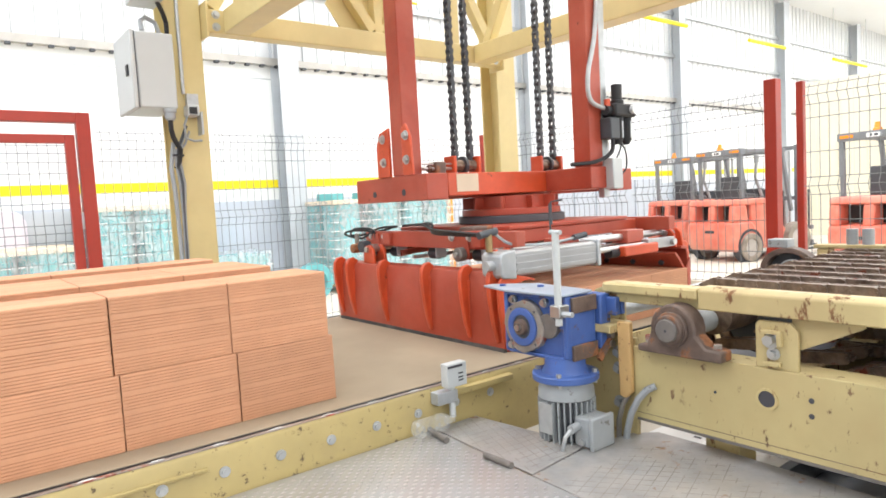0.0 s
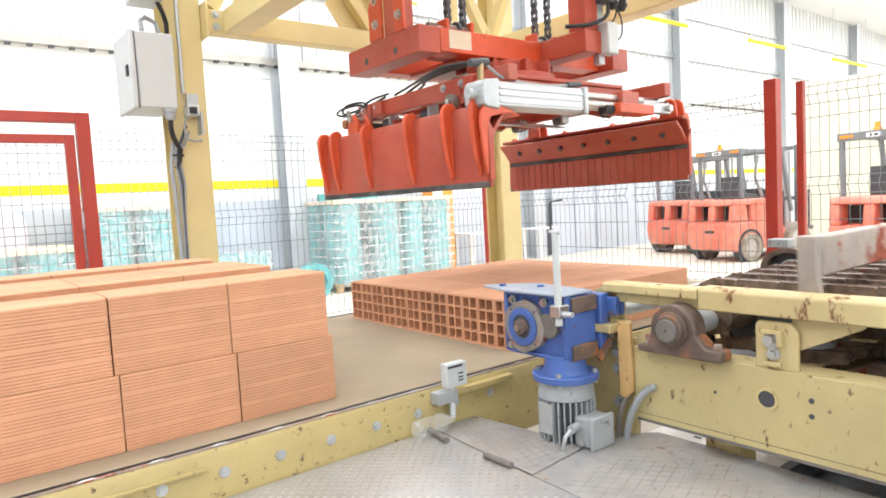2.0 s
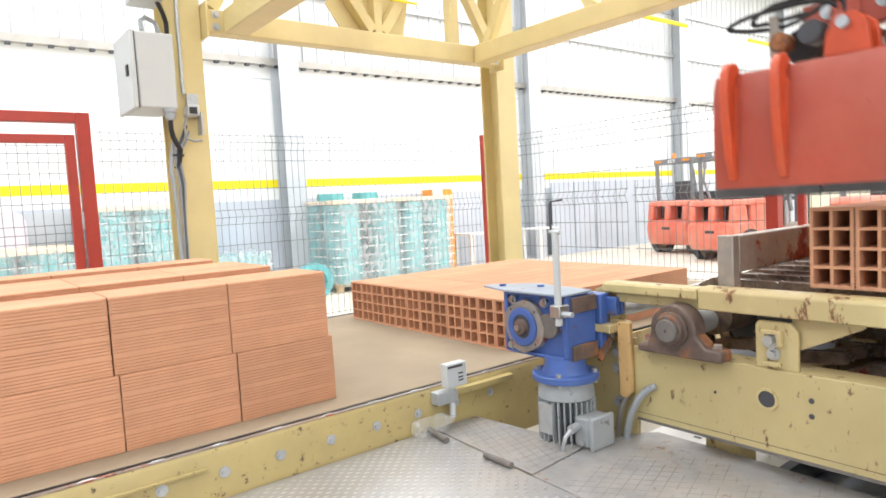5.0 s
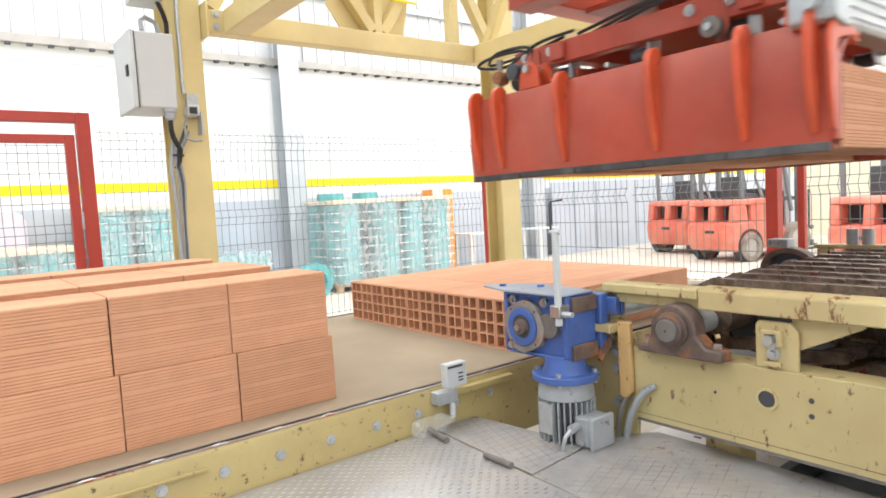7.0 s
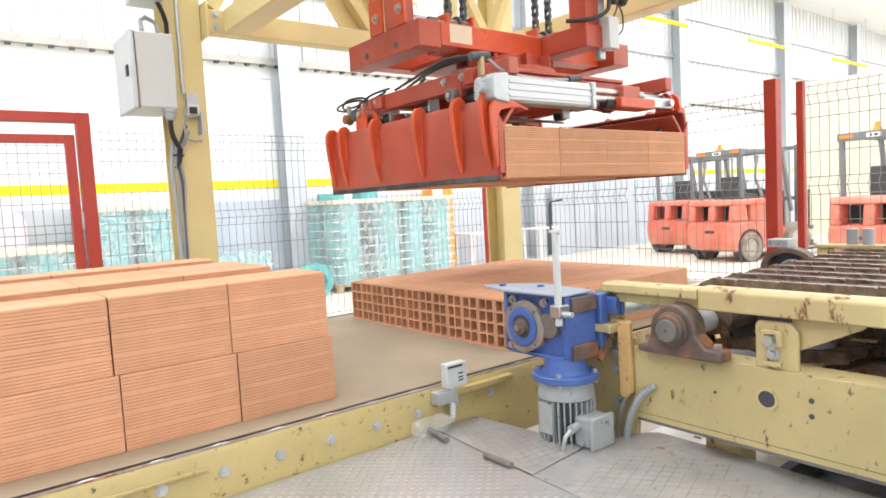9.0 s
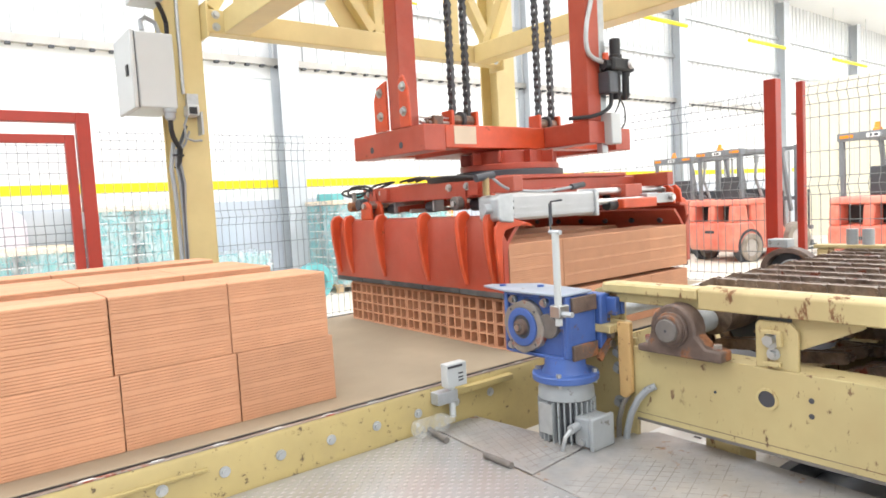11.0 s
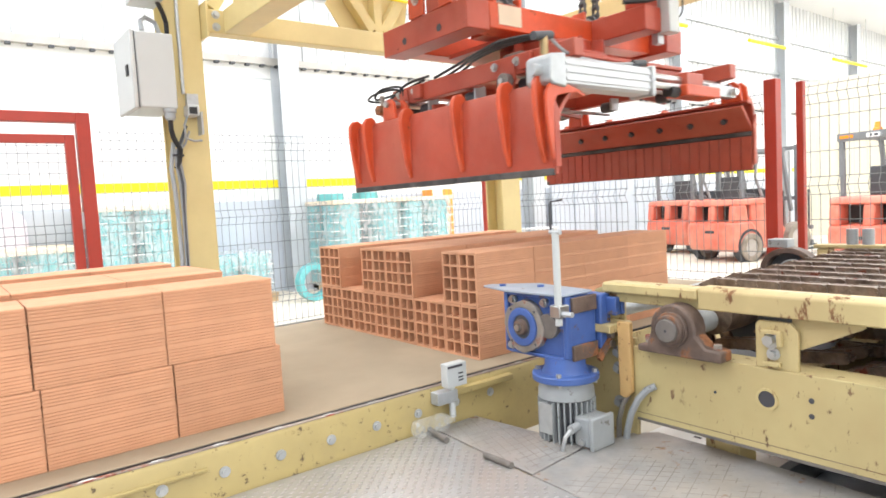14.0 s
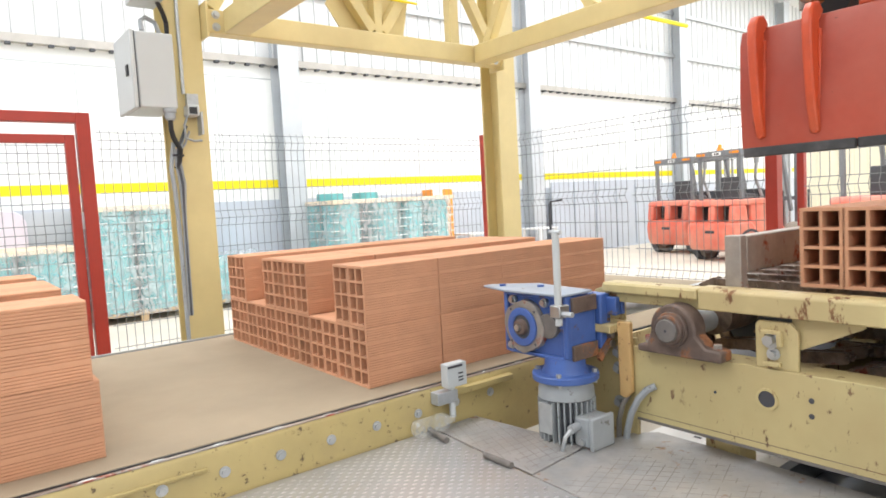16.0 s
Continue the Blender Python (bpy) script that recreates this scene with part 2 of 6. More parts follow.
# ---------------- mesh code ----------------
class Shape:
    """Vertices and faces of one part, about the origin off."""

    def __init__(self, off=(0, 0, 0)):
        self.v, self.f, self.off = [], [], Vector(off)

    def add(self, verts, faces):
        k = len(self.v)
        self.v += [Vector(p) - self.off for p in verts]
        self.f += [[k + i for i in face] for face in faces]
        return self

    def box(self, x0, x1, y0, y1, z0, z1):
        p = [(x, y, z) for x in (x0, x1) for y in (y0, y1) for z in (z0, z1)]
        return self.add(p, [(0, 1, 3, 2), (4, 6, 7, 5), (0, 4, 5, 1), (2, 3, 7, 6), (0, 2, 6, 4), (1, 5, 7, 3)])

    def prism(self, pts, axis, a, b):
        """Extrudes an outline of pairs (the other two axes, in order) along axis from a to b."""
        put = {"x": lambda s, u, v: (s, u, v), "y": lambda s, u, v: (u, s, v), "z": lambda s, u, v: (u, v, s)}[axis]
        n = len(pts)
        v = [put(a, *p) for p in pts] + [put(b, *p) for p in pts]
        return self.add(v, [list(range(n))[::-1], list(range(n, 2 * n))] + [(i, (i + 1) % n, n + (i + 1) % n, n + i) for i in range(n)])

    def beam(self, p, q, w, h, up=(0, 0, 1)):
        """A bar from p to q, w wide and h high."""
        p, q = Vector(p), Vector(q)
        d = (q - p).normalized()
        s = d.cross(Vector(up)).normalized() * (w / 2)
        u = s.cross(d).normalized() * (h / 2)
        c = [s + u, -s + u, -s - u, s - u]
        return self.add([p + k for k in c] + [q + k for k in c], [(3, 2, 1, 0), (4, 5, 6, 7)] + [(i, (i + 1) % 4, 4 + (i + 1) % 4, 4 + i) for i in range(4)])

    def tube(self, path, r, seg=10, caps=True):
        """A round bar along a path; r may be one radius or one for each point."""
        path = [Vector(p) for p in path]
        rs = r if isinstance(r, (list, tuple)) else [r] * len(path)
        k, ref = len(self.v), None
        for i, p in enumerate(path):
            d = (path[min(i + 1, len(path) - 1)] - path[max(i - 1, 0)]).normalized()
            if ref is None or ref.cross(d).length < 1e-3:
                ref = Vector((0, 0, 1)) if abs(d.z) < 0.9 else Vector((1, 0, 0))
            s = d.cross(ref).normalized()
            u = s.cross(d).normalized()
            ref = u
            self.v += [p - self.off + rs[i] * (math.cos(a) * s + math.sin(a) * u) for a in (2 * math.pi * j / seg for j in range(seg))]
        for i in range(len(path) - 1):
            for j in range(seg):
                a, b = k + i * seg + j, k + i * seg + (j + 1) % seg
                self.f.append([a, b, b + seg, a + seg])
        if caps:
            self.f += [[k + j for j in range(seg)][::-1], [k + (len(path) - 1) * seg + j for j in range(seg)]]
        return self

    def ring(self, c, axis, r, r2, a, b, seg=28):
        """A pipe about c along an axis: outer radius r, inner r2, from a to b."""
        put = {"x": lambda s, u, v: (s, c[1] + u, c[2] + v), "y": lambda s, u, v: (c[0] + u, s, c[2] + v), "z": lambda s, u, v: (c[0] + u, c[1] + v, s)}[axis]
        v = [put(s, R * math.cos(2 * math.pi * j / seg), R * math.sin(2 * math.pi * j / seg)) for s, R in ((a, r), (b, r), (b, r2), (a, r2)) for j in range(seg)]
        return self.add(v, [(i * seg + j, i * seg + (j + 1) % seg, ((i + 1) % 4) * seg + (j + 1) % seg, ((i + 1) % 4) * seg + j) for i in range(4) for j in range(seg)])

    def mesh(self, name, mat, smooth=False):
        me = bpy.data.meshes.new(name)
        me.from_pydata([tuple(p) for p in self.v], [], self.f)
        bm = bmesh.new()
        bm.from_mesh(me)
        bmesh.ops.recalc_face_normals(bm, faces=bm.faces[:])
        bm.to_mesh(me)
        bm.free()
        me.materials.append(mat)
        if smooth:
            me.shade_smooth()
            me.set_sharp_from_angle(angle=radians(40))
        return me


def empty(name, at=(0, 0, 0)):
    e = new(name)
    e.location = at
    return e


def part(name, shape, mat, parent=None, label="", bevel=0.0, smooth=True):
    """Links a shape as one mesh object under a thing or a part."""
    ob = new(name, shape.mesh(name, mat, smooth))
    if parent:
        ob.parent = parent
    if label:
        ob["label"] = label
    if bevel:
        m = ob.modifiers.new("edges", "BEVEL")
        m.width, m.segments, m.limit_method, m.angle_limit = bevel, 2, "ANGLE", radians(50)
        m.harden_normals = False
    return ob


def share(name, mesh, parent, at, m=None):
    ob = new(name, mesh)
    ob.parent = parent
    ob.matrix_basis = m if m is not None else Matrix.Translation(at)
    return ob


def hex_bolt(shape, c, axis, r=0.011, h=0.009):
    pts = [(r * math.cos(math.pi * k / 3 + 0.3), r * math.sin(math.pi * k / 3 + 0.3)) for k in range(6)]
    i = "xyz".index(axis)
    o = [j for j in range(3) if j != i]
    shape.prism([(c[o[0]] + u, c[o[1]] + v) for u, v in pts], axis, c[i], c[i] - h)
    shape.ring(c, axis, r * 1.6, r * 0.5, c[i] + 0.001, c[i] - 0.002, 14)


def bolt(o, c, axis, r, h, mat, parent):
    s = Shape(o)
    hex_bolt(s, c, axis, r, h)
    return part("bolt", s, M[mat], parent)


# ---------------- the hall ----------------
def hall():
    x0, x1, y0, y1, h = HALL
    s = Shape().box(x0, x1, y0, y1 + 0.3, -0.2, 0)
    tagged(part("floor", s, M["concrete"]), "dusty light beige concrete factory floor", "floor", kind="structure")
    s = Shape()
    edges = [y0] + [e for yc in ROOF_LIGHTS for e in (yc - 1.0, yc + 1.0)] + [y1 + 0.3]
    for a, b in zip(edges[::2], edges[1::2]):
        s.box(x0, x1, a, b, h, h + 0.15)
    for yc in ROOF_LIGHTS:
        s.box(x0, -11.2, yc - 1.0, yc + 1.0, h, h + 0.15).box(39.2, x1, yc - 1.0, yc + 1.0, h, h + 0.15)
    tagged(part("ceiling", s, M["ceiling"], smooth=False), "white profiled sheet factory roof with roof lights", "ceiling", kind="structure")
    wall = tagged(part("wall_north", Shape().box(x0, x1, y1, y1 + 0.25, 0, 4.15), M["wall"], smooth=False), "white panel factory wall with yellow stripe and grey lower band", "wall", kind="structure")
    # ribbed cladding above the ledge
    pts, x = [], x0
    while x < x1:
        pts += [(x, y1 - 0.02), (x + 0.25, y1 - 0.02), (x + 0.262, y1 - 0.060), (x + 0.288, y1 - 0.060)]
        x += 0.30
    pts += [(x1, y1 - 0.02), (x1, y1 + 0.2), (x0, y1 + 0.2)]
    s = Shape()
    n = len(pts) - 2
    s.add([(p[0], p[1], z) for z in (4.17, h) for p in pts[:n]], [(i, i + 1, n + i + 1, n + i) for i in range(n - 1)])
    s.box(x0, x1, y1 + 0.05, y1 + 0.25, 4.15, h)
    tagged(part("cladding", s, M["cladding"], smooth=False), "white vertical ribbed metal cladding on the upper wall", "wall cladding", kind="structure")
    part("ledge", Shape().box(x0, x1, y1 - 0.12, y1 + 0.05, 4.045, 4.165), M["ledge"], wall, "dusty beige metal ledge")
    s = Shape()
    x = x0
    while x < x1:
        s.box(x, x + 0.07, y1 - 0.125, y1 - 0.02, 4.012, 4.044)
        x += 0.268
    part("ledge_brackets", s, M["dark"], wall, "row of dark brackets under the ledge")["kind"] = "stuff"
    part("stripe", Shape().box(x0, x1, y1 - 0.006, y1, 1.87, 2.02), M["stripe"], wall, "yellow painted stripe")
    part("dado", Shape().box(x0, x1, y1 - 0.012, y1 - 0.0, 0, 1.66), M["dado"], wall, "blue-grey painted lower wall band")
    for z in (3.80,):
        part("panel_joint", Shape().box(x0, x1, y1 - 0.008, y1, z, z + 0.02), M["zinc"], wall)
    for x in [2.2 + 2.1 * k for k in range(-3, 14)]:
        part("panel_joint", Shape().box(x, x + 0.018, y1 - 0.007, y1, 2.03, 3.79), M["zinc"], wall)
    tagged(part("wall_east", Shape().box(x1, x1 + 0.25, y0, y1, 0, h), M["endwall"], smooth=False), "cream panel end wall of the factory hall", "wall", kind="structure")
    # out of view: coloured dark to cut bounce light; its opening is made up too
    tagged(part("wall_west", Shape().box(x0 - 0.25, x0, y0, y1, 0, 3.3).box(x0 - 0.25, x0, y0, y1, 5.9, h).box(x0 - 0.25, x0, 8.1, y1, 3.3, 5.9).box(x0 - 0.25, x0, y0, -10.9, 3.3, 5.9), M["dado"], smooth=False), "unseen wall, darkened to blue-grey to dim the light, with an added opening", "wall", kind="structure")
    # the long opening is made up, to let the fill lamp in
    tagged(part("wall_south", Shape().box(x0, x1, y0 - 0.25, y0, 0, 3.3).box(x0, x1, y0 - 0.25, y0, 5.9, h).box(x0, -10.0, y0 - 0.25, y0, 3.3, 5.9).box(38.0, x1, y0 - 0.25, y0, 3.3, 5.9), M["wall"], smooth=False), "plain white wall with an added long high opening, opposite the stripe", "wall", kind="structure")

    # cream partition beyond the forklifts, with standing ribs
    p = part("wall_partition", Shape().box(17.0, 17.12, -6.0, 6.05, 0, 4.1), M["endwall"], smooth=False)
    tagged(p, "cream ribbed partition wall beyond the forklifts", "wall", kind="structure")
    for k in range(40):
        part("rib", Shape().box(16.96, 17.0, -6.0 + 0.3 * k, -5.95 + 0.3 * k, 0.0, 4.1), M["endwall"], p)

    # rails high on the wall
    for zz in (5.35, 6.6):
        tagged(part("wall_rail", Shape().box(x0, x1, y1 - 0.11, y1 - 0.05, zz, zz + 0.1), M["zinc"]), "grey horizontal cladding rail on the upper wall", "wall rail", kind="structure")


def hall_column(x):
    y = HALL[3] - 0.16
    e = empty("hall_column", (x, y, 0))
    o = (x, y, 0)
    s = Shape(o).box(x - 0.19, x + 0.19, y - 0.23, y - 0.21, 0, 7.9)
    part("front_flange", s, M["post"], e)
    part("back_flange", Shape(o).box(x - 0.19, x + 0.19, y + 0.12, y + 0.14, 0, 7.9), M["post"], e)
    part("web", Shape(o).box(x - 0.008, x + 0.008, y - 0.21, y + 0.12, 0, 7.9), M["post"], e)
    part("base_plate", Shape(o).box(x - 0.24, x + 0.24, y - 0.28, y + 0.14, 0, 0.02), M["post"], e)
    return tagged(e, "blue-grey painted steel I-section column against the wall", "column", "hall columns")


PIPE_Z = 6.08


def beacon_pipe(x0, x1):
    y, z = 8.55, PIPE_Z
    e = empty("yellow_pipe", (x0, y, z))
    part("pipe", Shape((x0, y, z)).tube([(x0, y, z), (x1, y, z)], 0.055, 10), M["stripe"], e)
    part("hanger", Shape((x0, y, z)).tube([(x0 + 0.05, y, z), (x0 + 0.05, y, 8.0)], 0.012, 6), M["zinc"], e)
    part("hanger", Shape((x0, y, z)).tube([(x1 - 0.05, y, z), (x1 - 0.05, y, 8.0)], 0.012, 6), M["zinc"], e)
    tagged(e, "yellow painted pipe hung from the roof on thin rods", "pipe", "yellow wall pipes")


# ---------------- the gantry ----------------
def gantry_column(x, y):
    o = (x, y, 0)
    e = empty("gantry_column", o)
    w, d, t = 0.095, 0.095, 0.014
    part("front_flange", Shape(o).box(x - w, x + w, y - d, y - d + t, 0, 3.6), M["gantry"], e, bevel=0.003)
    part("back_flange", Shape(o).box(x - w, x + w, y + d - t, y + d, 0, 3.6), M["gantry"], e, bevel=0.003)
    part("web", Shape(o).box(x - 0.006, x + 0.006, y - d + t, y + d - t, 0, 3.6), M["gantry"], e)
    part("base_plate", Shape(o).box(x - 0.16, x + 0.16, y - 0.16, y + 0.16, 0, 0.02), M["gantry"], e)
    return tagged(e, "yellow painted steel I-section gantry column on the concrete floor", "column", "gantry columns")


GX = (-0.57, 1.83)
GY = 1.95


def gantry():
    a, b = GX
    z0, z1 = 2.435, 2.56
    o = (a, GY - 0.02, z0)
    e = empty("cross_truss", o)
    y = GY - 0.11
    part("bottom_chord", Shape(o).box(a + 0.1, b - 0.1, y - 0.05, y + 0.05, z0, z1), M["gantry"], e, bevel=0.006)
    part("top_chord", Shape(o).box(a + 0.1, b - 0.1, y - 0.05, y + 0.05, 3.25, 3.37), M["gantry"], e, bevel=0.006)
    for p, q in [((0.62, 2.57), (0.10, 3.27)), ((0.70, 2.57), (1.18, 3.27)), ((1.66, 2.57), (1.24, 3.27)), ((-0.42, 2.57), (0.02, 3.27))]:
        part("brace", Shape(o).beam((p[0], y, p[1]), (q[0], y, q[1]), 0.07, 0.07, (0, 1, 0)), M["gantry"], e, bevel=0.004)
    part("upright", Shape(o).box(1.26, 1.34, y - 0.035, y + 0.035, z1, 3.25), M["gantry"], e, bevel=0.004)
    part("upright", Shape(o).box(0.63, 0.69, y - 0.035, y + 0.035, z1, 3.25), M["gantry"], e, bevel=0.004)
    part("gusset_plate", Shape(o).prism([(0.32, 2.72), (0.42, 2.572), (0.90, 2.572), (0.96, 2.86), (0.80, 3.0), (0.46, 3.0)], "y", y + 0.036, y + 0.046), M["gantry"], e)
    for x in (a + 0.104, b - 0.104):
        part("end_plate", Shape(o).box(x - 0.006, x + 0.006, y - 0.08, y + 0.08, z0 - 0.03, z1 + 0.03), M["gantry"], e)
    for x in (a + 0.16, b - 0.16):
        for z in (z0 + 0.03, z1 - 0.03):
            bolt(o, (x, y - 0.051, z), "y", 0.014, 0.012, "zinc", e)
    part("wire", Shape(o).tube([(0.36, y - 0.06, 2.80), (0.66, y - 0.06, 2.78), (0.96, y - 0.06, 2.78)], 0.008, 6), M["stripe"], e, "bright yellow taut cable")
    tagged(e, "yellow painted steel lattice cross truss between the gantry columns", "truss")
    for x, name in ((1.525, "rail_truss"), (-0.30, "rail_truss")):
        o = (x, 1.85, z0)
        e = empty(name, o)
        part("bottom_chord", Shape(o).box(x - 0.07, x + 0.07, -6.0, y - 0.056, z0, z1), M["gantry"], e, bevel=0.006)
        part("top_chord", Shape(o).box(x - 0.07, x + 0.07, -6.0, y - 0.056, 3.25, 3.37), M["gantry"], e, bevel=0.006)
        k = 1.70
        while k > -5.5:
            part("brace", Shape(o).beam((x, k, z1), (x, k - 0.42, 3.26), 0.07, 0.07, (1, 0, 0)), M["gantry"], e, bevel=0.004)
            part("brace", Shape(o).beam((x, k - 0.95, z1), (x, k - 0.50, 3.26), 0.07, 0.07, (1, 0, 0)), M["gantry"], e, bevel=0.004)
            k -= 1.05
        tagged(e, "yellow painted steel lattice rail truss of the gantry", "truss", "rail trusses")
    for x in (-0.30, 1.525):
        part("cap_plate", Shape((x, -5.9, 0)).box(x - 0.1, x + 0.1, -6.0, -5.8, 3.601, 3.61), M["gantry"], gantry_column(x - 0.17 if x < 0 else x + 0.17, -5.9))


def column_fittings():
    """The switch cabinet, conduit and cables on the near column."""
    o = (-0.80, 1.80, 2.0)
    e = empty("switch_cabinet", o)
    c = Shape(o).box(-0.845, -0.66, 1.745, 2.085, 2.005, 2.388)
    part("body", c, M["cabinet"], e, bevel=0.008)
    d = part("door", Shape(o).box(-0.873, -0.851, 1.74, 2.09, 2.0, 2.393), M["cabinet"], e, "", bevel=0.006)
    part("lock", Shape(o).box(-0.881, -0.872, 1.80, 1.835, 2.17, 2.225), M["black"], d, "black door latch")
    part("mounting_bar", Shape(o).box(-0.662, -0.60, 1.87, 1.93, 2.03, 2.36), M["cabinet"], e)
    part("seal", Shape(o).box(-0.8508, -0.8452, 1.747, 2.083, 2.008, 2.385), M["dark"], e, "dark door seal")
    part("cable_gland", Shape(o).tube([(-0.70, 1.765, 2.006), (-0.70, 1.765, 1.985), (-0.70, 1.765, 1.984), (-0.70, 1.765, 1.955), (-0.70, 1.765, 1.945)], [0.034, 0.034, 0.028, 0.028, 0.018], 12), M["grey"], e, "grey cable gland", bevel=0.002)
    part("cable", Shape(o).tube([(-0.70, 1.765, 1.95), (-0.70, 1.765, 1.90), (-0.69, 1.775, 1.86), (-0.67, 1.80, 1.835), (-0.645, 1.82, 1.80), (-0.652, 1.83, 1.74), (-0.668, 1.84, 1.70)], 0.013, 8), M["black"], e, "black corrugated cable")
    part("cable", Shape(o).tube([(-0.80, 1.78, 2.40), (-0.80, 1.79, 2.45), (-0.77, 1.81, 2.475), (-0.72, 1.83, 2.46), (-0.70, 1.83, 2.40)], 0.012, 8), M["grey"], e, "grey looped cable")
    tagged(e, "light grey steel switch cabinet on the gantry column", "switch cabinet")
    o = (-0.86, 1.8, 2.55)
    e = empty("junction_box", o)
    part("body", Shape(o).box(-0.84, -0.70, 1.70, 1.90, 2.545, 2.8), M["cabinet"], e, bevel=0.005)
    part("cable", Shape(o).tube([(-0.72, 1.76, 2.55), (-0.69, 1.78, 2.50), (-0.66, 1.84, 2.47), (-0.655, 1.86, 2.3)], 0.012, 8), M["black"], e, "black cable")
    tagged(e, "light grey junction box high on the gantry column", "junction box")
    o = (-0.60, 1.85, 0)
    e = empty("conduit", o)
    part("pipe", Shape(o).tube([(-0.600, 1.842, 2.10), (-0.600, 1.842, 3.3)], 0.010, 8), M["zinc"], e)
    part("cable", Shape(o).tube([(-0.672, 1.845, 1.84), (-0.694, 1.845, 1.70), (-0.682, 1.850, 1.58), (-0.676, 1.850, 1.3), (-0.676, 1.850, 0.02)], 0.012, 8), M["grey"], e)
    for k, (dx, sag) in enumerate(((0.0, 0.0), (0.014, 0.03), (-0.012, 0.05))):
        path = [(-0.60 + dx, 1.838, 1.93 - sag), (-0.63 + dx, 1.832, 1.86 - sag), (-0.655 + dx, 1.832, 1.80), (-0.66 + dx, 1.832, 1.72), (-0.645 + dx, 1.836, 1.62), (-0.648 + dx * 0.5, 1.842, 1.45), (-0.655 + dx * 0.5, 1.842, 0.9)]
        part("cable", Shape(o).tube(path, 0.006 if k else 0.008, 8), M["grey" if k else "dark"], e, "loose grey cable")
    part("cable_tie", Shape(o).ring((-0.655, 1.834, 0), "z", 0.03, 0.026, 1.765, 1.775, 14), M["black"], e)
    tagged(e, "grey conduit and cables running down the gantry column", "conduit")
    o = (-0.58, 1.8, 2.0)
    e = empty("sensor", o)
    part("body", Shape(o).box(-0.605, -0.545, 1.765, 1.85, 1.975, 2.035), M["cabinet"], e, bevel=0.006)
    part("lens", Shape(o).box(-0.600, -0.560, 1.758, 1.766, 1.985, 2.02), M["black"], e, "black sensor window")
    part("bracket", Shape(o).box(-0.59, -0.53, 1.82, 1.852, 2.03, 2.10).box(-0.535, -0.525, 1.78, 1.85, 1.88, 2.0), M["zinc"], e, "zinc-plated bracket")
    part("cable", Shape(o).tube([(-0.60, 1.80, 1.98), (-0.62, 1.80, 1.93), (-0.615, 1.81, 1.86), (-0.57, 1.81, 1.845), (-0.53, 1.81, 1.85)], 0.006, 8), M["grey"], e)
    tagged(e, "small grey light sensor bracketed to the column", "sensor")


# ---------------- fence ----------------
def wire_panel(e, o, p, q, z0, z1, pitch=0.05, r=0.0021, lean=0.0):
    """Welded mesh from p to q with four folded stiffeners, as one mesh."""
    p, q = Vector((*p, 0)), Vector((*q, 0))
    d = (q - p).normalized()
    nrm = Vector((d.y, -d.x, 0))
    ln = (q - p).length
    folds = [z0 + (z1 - z0) * k for k in (0.10, 0.40, 0.70, 0.965)]
    prof = [(z0, 0)]
    for f in folds:
        prof += [(f - 0.05, 0), (f, 0.03), (f + 0.05, 0)]
    prof[-1] = (z1, 0)
    s = Shape(o)
    k = 0.025
    while k < ln:
        s.tube([p + d * k + nrm * a + Vector((0, 0, z)) for z, a in prof], r, 4, False)
        k += pitch
    rows = []
    for f in folds:
        rows += [(f - 0.05, 0), (f, 0.03), (f + 0.05, 0)]
    rows = [r_ for r_ in rows if r_[0] < z1] + [(z0 + (z1 - z0) * t, 0) for t in (0.0, 0.20, 0.30, 0.50, 0.60, 0.80, 0.9)]
    for z, a in rows:
        s.tube([p + nrm * a + Vector((0, 0, z)), q + nrm * a + Vector((0, 0, z))], r * 1.15, 4, False)
    ob = part("wire_mesh", s, M["mesh"], e, smooth=False)
    return ob


def fence(p, q, z1=2.0):
    o = (*p, 0)
    e = empty("mesh_fence_panel", o)
    wire_panel(e, o, p, q, 0.06, z1)
    d = (Vector(q) - Vector(p)).normalized() * 0.02
    part("foot", Shape(o).tube([(p[0] + d.x, p[1] + d.y, 0), (p[0] + d.x, p[1] + d.y, 0.1)], 0.012, 8), M["mesh"], e)
    part("foot", Shape(o).tube([(q[0] - d.x, q[1] - d.y, 0), (q[0] - d.x, q[1] - d.y, 0.1)], 0.012, 8), M["mesh"], e)
    tagged(e, "dark welded wire mesh safety fence panel with folded stiffeners", "fence panel", "fence panels")


def fence_post(x, y, h=2.05, w=0.06):
    o = (x, y, 0)
    e = empty("fence_post", o)
    part("tube", Shape(o).box(x - w / 2, x + w / 2, y - w / 2, y + w / 2, 0.01, h), M["gate"], e, bevel=0.004)
    part("base_plate", Shape(o).box(x - 0.07, x + 0.07, y - 0.07, y + 0.07, 0, 0.01), M["gate"], e)
    tagged(e, "red painted square steel fence post bolted to the floor", "fence post", "fence posts")


